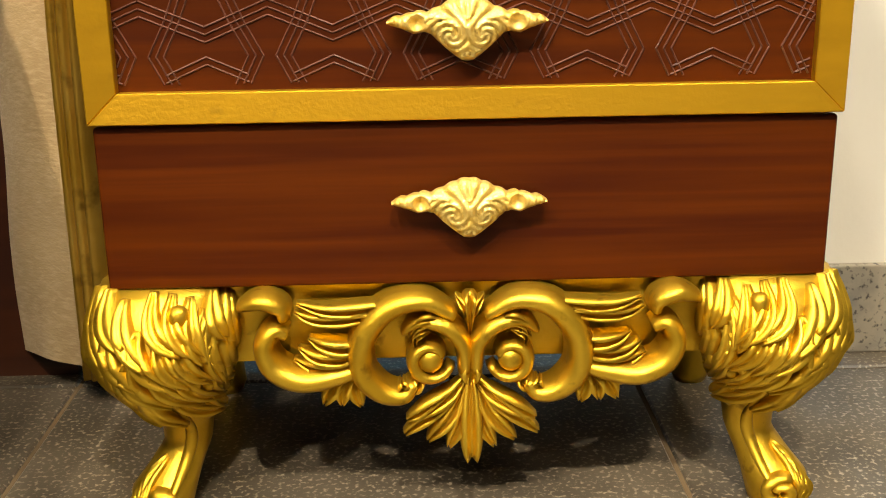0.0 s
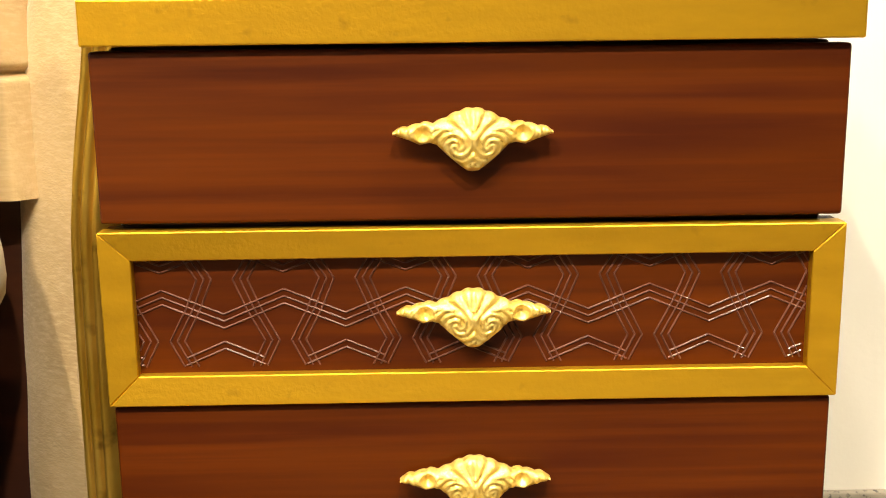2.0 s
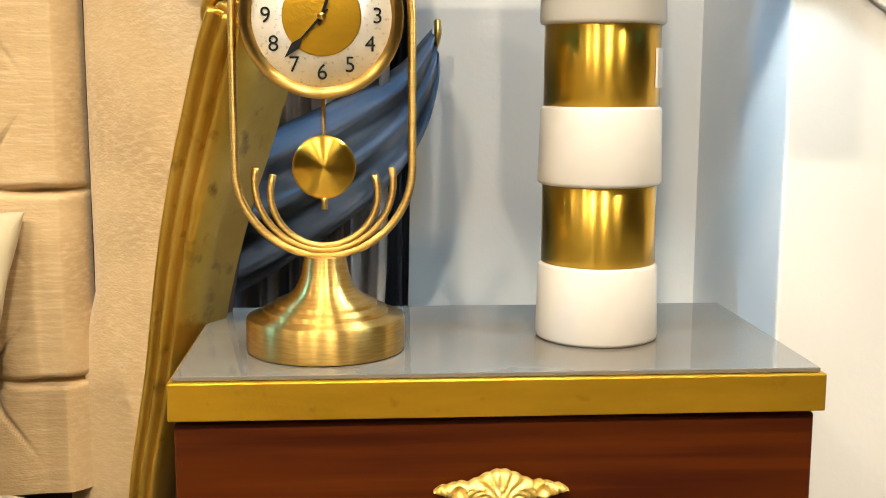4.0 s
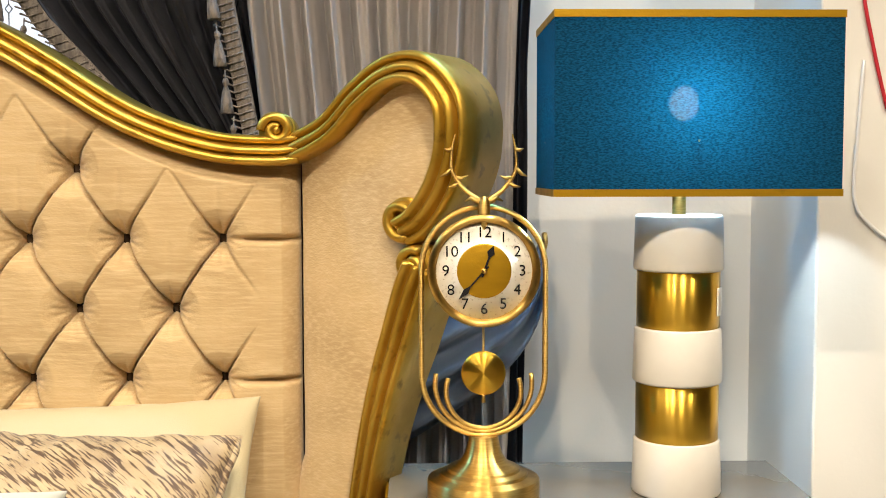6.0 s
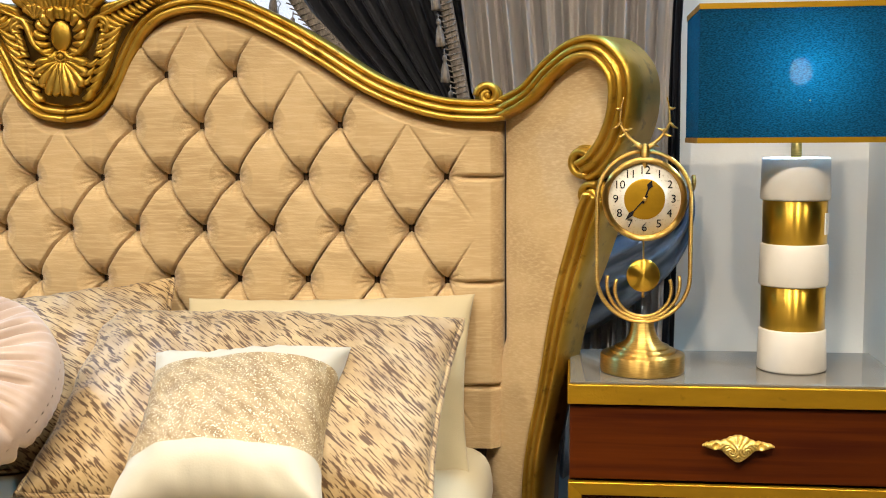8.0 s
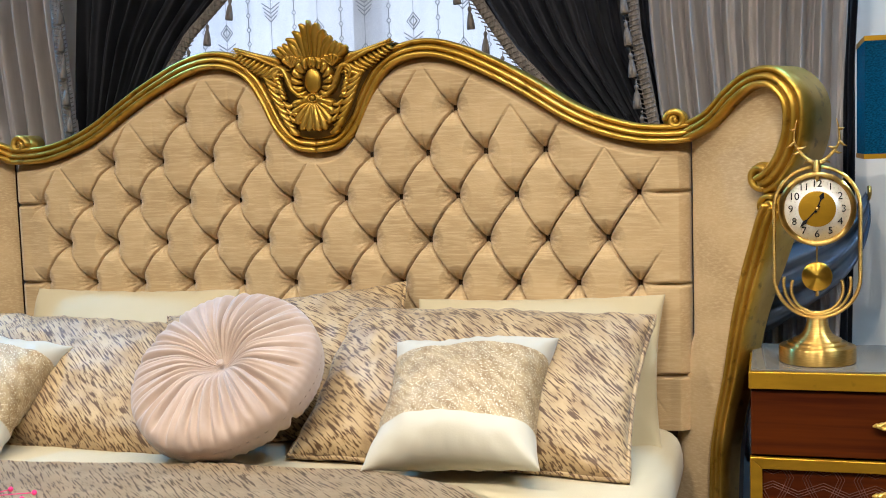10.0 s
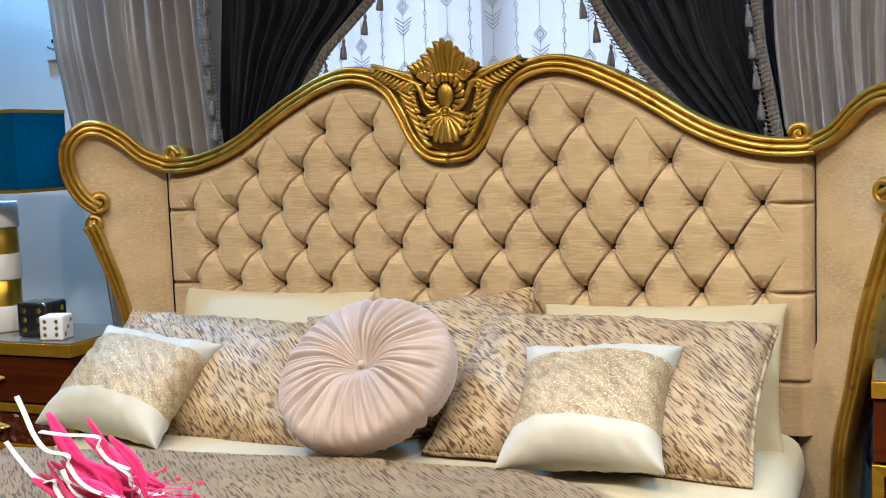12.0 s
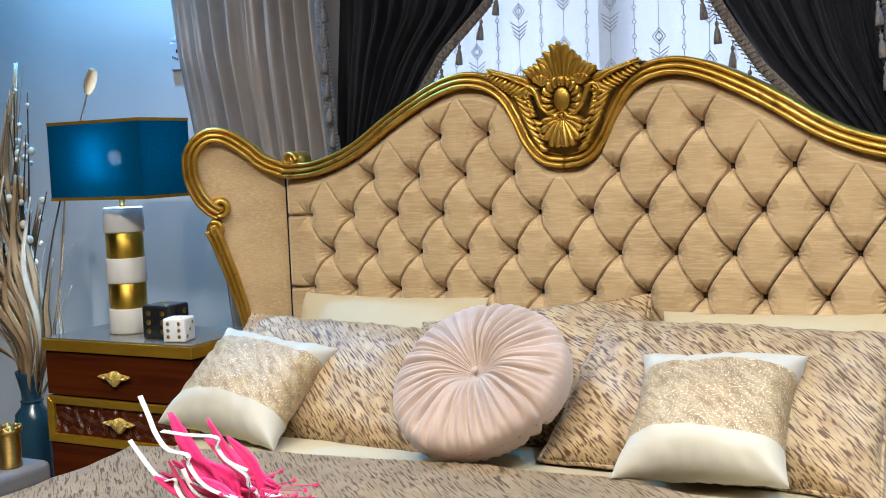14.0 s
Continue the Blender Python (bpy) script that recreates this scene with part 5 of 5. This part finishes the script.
def fringe(parent, edge, z0, z1, y, step, side):
    """A braid with hanging tassels along a curtain's edge."""
    zs = np.linspace(z0, z1, 60)
    pts = [(float(np.interp(z, *zip(*edge))), y, z) for z in zs]
    bm = bmesh.new()
    sec = [(-0.013, -0.002), (-0.013, 0.002), (-0.004, 0.004), (0.004, 0.003), (0.013, 0.004), (0.013, -0.002)]
    sweep(bm, pts, sec, (0, -1, 0))
    n = int((z1 - z0) / 0.011)
    for k in range(n):
        z = z0 + (z1 - z0) * k / n
        x = float(np.interp(z, *zip(*edge)))
        tube(bm, [(x - side * 0.010, y - 0.004, z + 0.004), (x + side * 0.012, y - 0.005, z - 0.003), (x + side * 0.026, y - 0.004, z + 0.002)], 0.0016, 4)
    part("braid", bm, M["fringe"], parent, "looped taupe braid")
    z = z1 - 0.02
    k = 0
    while z > z0 + 0.05:
        x = float(np.interp(z, *zip(*edge))) + side * 0.020
        m = pose(x, y - 0.012, z, 0, side * 6, 40 * k)
        if not first_tassel:
            first_tassel.append(part("tassel", tassel_mesh(), M["fringe"], parent, "hanging taupe tassel"))
            first_tassel[0].matrix_basis = m
        else:
            again(first_tassel[0], parent, m)
        z -= step
        k += 1


LOW, HIGH = 0.30, 2.45
grey_l = thing("curtain", "pleated grey taupe drape with a tasselled edge", "curtain", group="grey drapes")
part("cloth", pleated([(0.3, -2.44), (0.9, -2.50), (1.13, -2.565), (1.42, -2.625), (2.45, -2.72)], [(0.3, -2.02), (1.1, -2.055), (1.4, -2.075), (2.45, -2.10)], LOW, HIGH, 0.47, 9, 0.026, 220, seed=2), M["drape"], grey_l)
fringe(grey_l, [(0.3, -2.00), (1.1, -2.045), (1.4, -2.065), (2.45, -2.09)], 1.0, 2.0, 0.44, 0.072, 1)
grey_r = thing("curtain", "pleated grey taupe drape gathered into a tie-back", "curtain", group="grey drapes")
part("cloth", pleated([(0.3, -0.42), (0.9, -0.40), (1.1, -0.475), (1.3, -0.50), (2.45, -0.56)], [(0.3, -0.10), (0.62, -0.085), (1.1, -0.085), (1.3, -0.075), (2.45, 0.02)], LOW, HIGH, 0.47, 9, 0.026, 220, seed=6), M["drape"], grey_r)
fringe(grey_r, [(0.3, -0.46), (1.05, -0.485), (1.3, -0.53), (2.45, -0.62)], 1.0, 2.0, 0.44, 0.072, -1)
dark_l = thing("curtain", "charcoal velvet curtain swept aside with a tasselled edge", "curtain", group="charcoal curtains")
part("cloth", pleated([(0.6, -2.10), (1.1, -2.06), (2.45, -2.00)], [(0.6, -2.02), (1.10, -1.885), (1.27, -1.765), (1.36, -1.700), (1.49, -1.555), (2.45, -1.10)], 0.6, HIGH, 0.515, 8, 0.018, 190, seed=9, drift=0.05), M["charcoal"], dark_l)
fringe(dark_l, [(0.6, -2.02), (1.10, -1.885), (1.27, -1.765), (1.36, -1.700), (1.49, -1.555), (2.45, -1.10)], 1.08, 2.1, 0.49, 0.062, 1)
dark_r = thing("curtain", "charcoal velvet curtain swept aside with a tasselled edge", "curtain", group="charcoal curtains")
part("cloth", pleated([(0.6, -0.46), (1.05, -0.62), (1.13, -0.70), (1.27, -0.83), (1.36, -0.89), (1.45, -0.945), (2.45, -1.40)], [(0.6, -0.42), (1.1, -0.45), (1.3, -0.49), (2.45, -0.52)], 0.6, HIGH, 0.515, 8, 0.018, 190, seed=12, drift=-0.05), M["charcoal"], dark_r)
fringe(dark_r, [(0.6, -0.46), (1.05, -0.62), (1.13, -0.70), (1.27, -0.83), (1.36, -0.89), (1.45, -0.945), (2.45, -1.40)], 1.08, 2.1, 0.49, 0.062, -1)
navy = thing("curtain", "narrow dark curtain edge hanging beside the grey drape", "curtain")
part("cloth", pleated([(0.3, -0.10), (2.45, -0.03)], [(0.3, -0.055), (1.2, -0.055), (2.45, 0.03)], LOW, HIGH, 0.53, 1.5, 0.010, 30, seed=4), M["charcoal"], navy)

# tie-back that sweeps up to a hook on the wall
tie = thing("curtain_tieback", "slate blue cloth tie-back sweeping up to a wall hook", "tie-back")
bm = bmesh.new()
rows = []
path = spline([(-0.34, 0.43, 0.66), (-0.24, 0.41, 0.70), (-0.12, 0.42, 0.77), (-0.06, 0.46, 0.82), (-0.03, 0.52, 0.87), (-0.02, 0.58, 0.90)], 30)
for i, p in enumerate(path):
    f = i / 29
    w = 0.075 * (1 - f) + 0.016
    rows.append([bm.verts.new((p[0] - 0.3 * w * g, p[1] - 0.016 * math.cos(g * 9 + f * 3) - 0.02 * (1 - g * g), p[2] + w * g)) for g in np.linspace(-1, 1, 25)])
for a, b in zip(rows, rows[1:]):
    for j in range(24):
        bm.faces.new((a[j], a[j + 1], b[j + 1], b[j]))
bmesh.ops.solidify(bm, geom=bm.faces[:], thickness=0.003)
slate = mat("slate_cloth", (0.16, 0.18, 0.22), 0.6, col2=(0.12, 0.14, 0.18), scale=9, sheen=0.3)
part("band", bm, slate, tie)
part("hook", tube(bmesh.new(), spline([(-0.02, 0.62, 0.895), (-0.02, 0.57, 0.895), (-0.018, 0.55, 0.91), (-0.018, 0.56, 0.925)], 12), 0.005, 8), M["brass"], tie)

sheer = thing("sheer_curtain", "white sheer curtain embroidered with diamonds and leaf sprays", "sheer curtain")
part("cloth", pleated([(0.3, -2.04), (2.45, -2.04)], [(0.3, -0.46), (2.45, -0.46)], 0.9, HIGH, 0.575, 9, 0.006, 160, 10, seed=20), M["sheer"], sheer)
bm = bmesh.new()


def stroke(ax, az, bx, bz, w=0.0011):
    l = math.hypot(bx - ax, bz - az)
    sx, sz = -(bz - az) / l * w, (bx - ax) / l * w
    bm.faces.new([bm.verts.new(c) for c in ((ax - sx, 0.562, az - sz), (bx - sx, 0.562, bz - sz), (bx + sx, 0.562, bz + sz), (ax + sx, 0.562, az + sz))])


def diamond(x, z, r, w=0.0011):
    p = [(x, z + r), (x + r * 0.8, z), (x, z - r), (x - r * 0.8, z)]
    for k in range(4):
        stroke(*p[k], *p[(k + 1) % 4], w)


for k in range(24):
    x = -2.02 + 0.0655 * k
    if k % 2:
        z = 1.0
        while z < 1.9:
            diamond(x, z, 0.0075)
            stroke(x, z + 0.0075, x, z + 0.030)
            z += 0.0375
    else:
        stroke(x, 1.0, x, 1.9, 0.0007)
        for z in np.arange(0.96 + (k % 4) * 0.035, 1.9, 0.17):
            diamond(x, z, 0.022)
            diamond(x, z, 0.013, 0.0016)
            for q in range(4):
                zz = z - 0.045 - 0.011 * q
                for s in (-1, 1):
                    stroke(x, zz, x + s * (0.026 - 0.003 * q), zz + 0.017, 0.0014)
thread = mat("grey_thread", (0.30, 0.33, 0.36), 0.6)
part("embroidery", bm, thread, sheer, "grey blue embroidered motifs", smooth=False)
rod = thing("curtain_rod", "brass curtain rod above the window", "curtain rod")
part("pole", tube(bmesh.new(), [(-2.8, 0.5, 2.46), (0.12, 0.5, 2.46)], 0.014, 12, normal=(0, 0, 1)), M["brass"], rod)
for x in (-2.7, -1.24, 0.05):
    part("bracket", boxed(x - 0.01, x + 0.01, 0.49, BACK, 2.45, 2.47), M["brass"], rod)

# ---------------------------------------------------------------- small things on the far cabinet


def make_die(name, label, body, pip, size, m):
    ob = thing(name, label, "dice", group="pair of dice")
    ob.matrix_basis = m
    h = size / 2
    part("cube", boxed(-h, h, -h, h, 0, size, bevel=size * 0.09, seg=3), body, ob)
    faces = {"front": [(a, b) for a in (-1, 1) for b in (-1, 0, 1)], "side": [(-1, -1), (0, 0), (1, 1)], "top": [(-1, 1), (1, -1)]}
    for f, spots in faces.items():
        for a, b in spots:
            a, b = a * size * 0.25, b * size * 0.27
            at, sc = {"front": ((a, -h, h + b), (1, 0.18, 1)), "side": ((h, a, h + b), (0.18, 1, 1)), "top": ((a, b, size), (1, 1, 0.18))}[f]
            part("pip", ball(bmesh.new(), at, size * 0.085, sc, 12), pip, ob)
    return ob


make_die("die", "large gloss black die with gold pips on the cabinet", M["black"], M["brass_band"], 0.095, pose(-2.408, 0.100, TABLE, 0, 0, 4))
make_die("die", "small white die with dark gilt pips on the cabinet", M["white"], M["brass"], 0.066, pose(-2.322, 0.055, TABLE, 0, 0, 14))

# socket on the back wall
sock = thing("wall_socket", "white wall socket and switch plate", "socket", -2.752, BACK, 1.447)
part("plate", boxed(-0.031, 0.031, -0.010, 0.0, -0.045, 0.045, bevel=0.003), M["white"], sock, smooth=False)
part("switch_plate", boxed(-0.028, 0.020, -0.008, 0.0, 0.047, 0.060, bevel=0.002), M["white"], sock, smooth=False)
for dx, dz, w, h in ((-0.001, 0.016, 0.0035, 0.006), (-0.012, -0.006, 0.004, 0.0025), (0.010, -0.006, 0.004, 0.0025), (-0.001, -0.010, 0.003, 0.003), (-0.020, -0.002, 0.002, 0.004), (0.012, 0.034, 0.003, 0.003), (0.012, -0.034, 0.003, 0.003)):
    part("pin_hole", boxed(dx - w, dx + w, -0.0106, -0.009, dz - h, dz + h), M["black"], sock, smooth=False)

# wires on the pier
w1 = tagged(part("cable", tube(bmesh.new(), spline([(0.405, PIER_Y - 0.004, 1.42), (0.41, PIER_Y - 0.004, 1.30), (0.43, PIER_Y - 0.004, 1.20), (0.45, PIER_Y - 0.004, 1.12)], 20), 0.003, 6, normal=(0, -1, 0.1)), M["red"]), "thin red cable running down the wall pier", "cable")
w2 = tagged(part("cable", tube(bmesh.new(), spline([(0.415, PIER_Y - 0.004, 1.19), (0.408, PIER_Y - 0.004, 1.08), (0.405, PIER_Y - 0.004, 0.99), (0.43, PIER_Y - 0.004, 0.95), (0.50, PIER_Y - 0.004, 0.90)], 24), 0.0028, 6, normal=(0, -1, 0.1)), M["white"]), "thin white cable running down the wall pier", "cable")

# ---------------------------------------------------------------- floor vase with dried stems
vase = thing("floor_vase", "dark teal glazed floor vase with a flared neck", "vase", -2.968, 0.10, FLOOR)
part("body", lathe(bmesh.new(), [(0.0473, 0), (0.05332, 0.00938), (0.0516, 0.0469), (0.05332, 0.2392), (0.05676, 0.3236), (0.0516, 0.3611), (0.0344, 0.3818), (0.03096, 0.3986), (0.02924, 0.4033), (0.03096, 0.4268), (0.03956, 0.469), (0.04558, 0.4924), (0.04214, 0.4924), (0.0344, 0.4643), (0.0258, 0.4268), (0.02408, 0.3893)], 36), M["vase"], vase)
part("collar", lathe(bmesh.new(), [(0.033, 0.395), (0.0355, 0.399), (0.033, 0.403)], 30), M["vase"], vase)
rnd = random.Random(31)
dried = thing("dried_arrangement", "tall dried stems, pale ribbons, pods and cotton buds in the vase", "dried flowers", -2.968, 0.10, FLOOR + 0.425)
for k in range(16):
    tx, ty, tz = rnd.uniform(-0.16, 0.13), rnd.uniform(-0.12, 0.12), rnd.uniform(0.55, 0.98)
    pts = spline([(rnd.uniform(-0.02, 0.02), rnd.uniform(-0.02, 0.02), -0.1), (tx * 0.25, ty * 0.25, tz * 0.3), (tx * 0.6 + rnd.uniform(-0.03, 0.03), ty * 0.6, tz * 0.65), (tx, ty, tz)], 22)
    stem = part("twig", tube(bmesh.new(), pts, 0.0042, 6, scales=np.linspace(1.2, 0.4, 22)), M["stem"], dried, "dark bare twig")
    for q in range(8, 22, 2 if k % 2 else 3):
        p = pts[q] + np.array([rnd.uniform(-0.014, 0.014), rnd.uniform(-0.014, 0.014), rnd.uniform(-0.005, 0.012)])
        part("bud", ball(bmesh.new(), p, rnd.uniform(0.007, 0.0115), (1, 1, 1.2), 8), M["bone"], stem)
for k in range(64):
    a = rnd.uniform(0, 6.28)
    rr = rnd.uniform(0.03, 0.17)
    tx, ty, tz = rr * math.cos(a) - 0.03, rr * math.sin(a), rnd.uniform(0.30, 1.02)
    wv = rnd.uniform(0.015, 0.05)
    pts = spline([(rnd.uniform(-0.02, 0.02), rnd.uniform(-0.02, 0.02), -0.05), (tx * 0.5 + wv, ty * 0.5, tz * 0.33), (tx * 0.9 - wv, ty, tz * 0.66), (tx + wv * 0.4, ty, tz)], 20)
    w = rnd.uniform(0.005, 0.015)
    bm = bmesh.new()
    sweep(bm, pts, [(-w, 0), (-w * 0.3, 0.0018), (w * 0.5, 0.0006), (w, 0.002), (w * 0.3, -0.0012), (-w * 0.5, -0.001)], (math.cos(a), math.sin(a), 0.1), scales=[0.3 + 0.7 * math.sin(math.pi * min(1, i / 19 * 1.0 + 0.06)) for i in range(20)])
    part("ribbon", bm, M["straw"] if k % 4 else M["bone"], dried, "pale curled wood shaving" if k % 4 else "")
for tx, ty, tz, lean in ((0.270, 0.06, 0.930, 24), (-0.06, -0.05, 0.42, 5), (0.02, 0.0, 0.62, -8), (-0.11, 0.02, 0.72, -12), (-0.13, -0.04, 0.50, 0)):
    pod = bmesh.new()
    lathe(pod, [(0.003, -0.036), (0.009, -0.032), (0.015, -0.016), (0.0175, 0.002), (0.016, 0.020), (0.012, 0.034), (0.013, 0.039)], 14)
    for v in pod.verts:
        v.co *= 1 + 0.06 * math.sin(math.atan2(v.co.y, v.co.x) * 5)
    ob = part("pod", pod, M["straw"], dried, "pale lotus pod")
    ob.matrix_basis = pose(tx, ty, tz, 0, lean, 0)
    ob2 = part("twig", tube(bmesh.new(), spline([(0, 0, -0.05), (tx * 0.4, ty * 0.4, tz * 0.5), (tx * 0.95, ty, tz - 0.03)], 14), 0.0028, 6), M["stem"], dried)
for k in range(16):
    a = rnd.uniform(0, 6.28)
    bm = bmesh.new()
    swoosh(bm, [(0, 0), (0.02, 0.006), (0.045, 0.0)], 0.010, 0.002, lambda u, v, n: (u, v, n), 8)
    ob = part("leaf", bm, M["leaf"], dried, "small green leaf")
    ob.matrix_basis = pose(0.02 * math.cos(a), 0.02 * math.sin(a), rnd.uniform(0.10, 0.24), rnd.uniform(-40, 40), rnd.uniform(-50, 10), math.degrees(a))

pot = thing("candle_jar", "small round gilt jar with a beaded lid", "jar", -2.775, -0.16, 0.265)
stand_bm = boxed(-2.92, -2.72, -0.26, -0.06, 0.195, 0.265, bevel=0.02, seg=4)
st = thing("side_stool", "low grey upholstered stool that carries the gilt jar", "stool")
part("seat", stand_bm, mat("grey_stool_cloth", (0.20, 0.19, 0.18), 0.8, bump=0.3), st, smooth=False)
for a in (-2.905, -2.735):
    for b in (-0.245, -0.075):
        part("leg", boxed(a - 0.012, a + 0.012, b - 0.012, b + 0.012, FLOOR, 0.195), M["wood_dark"], st, smooth=False)
part("jar_body", lathe(bmesh.new(), [(0.030, 0), (0.034, 0.004), (0.031, 0.02), (0.033, 0.06), (0.031, 0.092), (0.034, 0.098)], 28), M["brass"], pot)
bm = lathe(bmesh.new(), [(0.036, 0.098), (0.038, 0.104), (0.036, 0.112), (0.020, 0.116), (0.006, 0.118)], 28)
for k in range(18):
    a = 2 * math.pi * k / 18
    ball(bm, (0.034 * math.cos(a), 0.034 * math.sin(a), 0.113), 0.005, seg=6)
part("lid", bm, M["brass"], pot, "beaded brass lid")

# ---------------------------------------------------------------- feathered ornament on the bed
SP = MAT_TOP + 0.018
fan = thing("feather_ornament", "hot pink feathers with curling white wire scrolls lying on the bedspread", "feather ornament", -1.48, -0.74, SP)
rnd = random.Random(77)
for k in range(34):
    a = radians(rnd.uniform(118, 196))
    ln = rnd.uniform(0.10, 0.20) * (1.15 if k % 4 == 0 else 0.9)
    b0 = (rnd.uniform(-0.04, 0.05), rnd.uniform(-0.07, 0.06), rnd.uniform(0.012, 0.045))
    roll = rnd.uniform(-0.6, 0.6)
    bend = rnd.uniform(-0.02, 0.03)
    bm = bmesh.new()

    def place(u, v, n, a=a, b0=b0, roll=roll):
        w, d = v * math.cos(roll) - n * math.sin(roll), v * math.sin(roll) + n * math.cos(roll)
        z = b0[2] + (u * math.sin(a) + w * math.cos(a)) * 0.85
        return (b0[0] + u * math.cos(a) - w * math.sin(a), b0[1] - d - 0.25 * abs(u) * math.sin(roll), max(0.002 + 0.004 * abs(n), z))
    swoosh(bm, [(0, 0), (ln * 0.5, bend), (ln, bend * 0.3)], rnd.uniform(0.011, 0.018), 0.004, place, 16, tip=0.3, root=0.3, peak=0.6)
    part("feather", bm, M["pink"], fan, "hot pink feather")
SCROLLS = [[(-0.195, 0.216), (-0.170, 0.184), (-0.143, 0.152), (-0.107, 0.132), (-0.063, 0.128), (-0.061, 0.110), (-0.042, 0.082), (-0.017, 0.064), (0.020, 0.052)],
           [(-0.140, 0.158), (-0.075, 0.160), (-0.018, 0.157), (-0.016, 0.138), (0.0, 0.114), (0.032, 0.098)],
           [(-0.255, 0.122), (-0.228, 0.090), (-0.190, 0.064), (-0.152, 0.062), (-0.121, 0.071), (-0.118, 0.056), (-0.096, 0.036), (-0.060, 0.026)],
           [(-0.110, 0.088), (-0.096, 0.066), (-0.070, 0.044), (-0.020, 0.036), (0.006, 0.040)],
           [(0.020, 0.052), (0.034, 0.034), (0.046, 0.012)],
           [(-0.030, 0.100), (0.0, 0.076), (0.006, 0.055), (0.034, 0.040), (0.060, 0.042)]]
for k, line in enumerate(SCROLLS):
    pts = spline([(u, -0.06 + 0.012 * k + 0.02 * math.sin(u * 20), v) for u, v in line], 40)
    part("wire_scroll", sweep(bmesh.new(), pts, [(-0.0045, -0.0012), (-0.0045, 0.0012), (0.0045, 0.0012), (0.0045, -0.0012)], (0.05, -0.2, 1.0)), M["white"], fan, "white enamelled flat wire")
for k in range(30):
    p = (rnd.uniform(0.0, 0.19), rnd.uniform(-0.08, 0.06), rnd.uniform(0.006, 0.085))
    spr = part("sprig", tube(bmesh.new(), [(0.0, 0, 0.01), (p[0] / 2, p[1] / 2, p[2] * 0.8 + 0.006), p], 0.0009, 4, normal=(0.1, 0.2, 1)), M["pink"], fan)
    part("bead", ball(bmesh.new(), p, 0.0045, seg=6), M["pink"], spr)

# ---------------------------------------------------------------- floor tiles
tile = None
for i in range(-8, 6):
    for j in range(-9, 3):
        x0, y0 = -0.39 + 0.57 * i, -0.12 + 0.57 * j - 0.2
        if x0 > 2.7 or x0 + 0.57 < -4.6 or y0 + 0.57 < -4.4 or y0 > BACK:
            continue
        m = Matrix.Translation((x0 + 0.285, y0 + 0.285, FLOOR))
        if tile is None:
            tile = part("tile", boxed(-0.2825, 0.2825, -0.2825, 0.2825, -0.02, 0.0, bevel=0.002, seg=1), M["granite"], floor, smooth=False)
            tile.matrix_basis = m
        else:
            again(tile, floor, m)
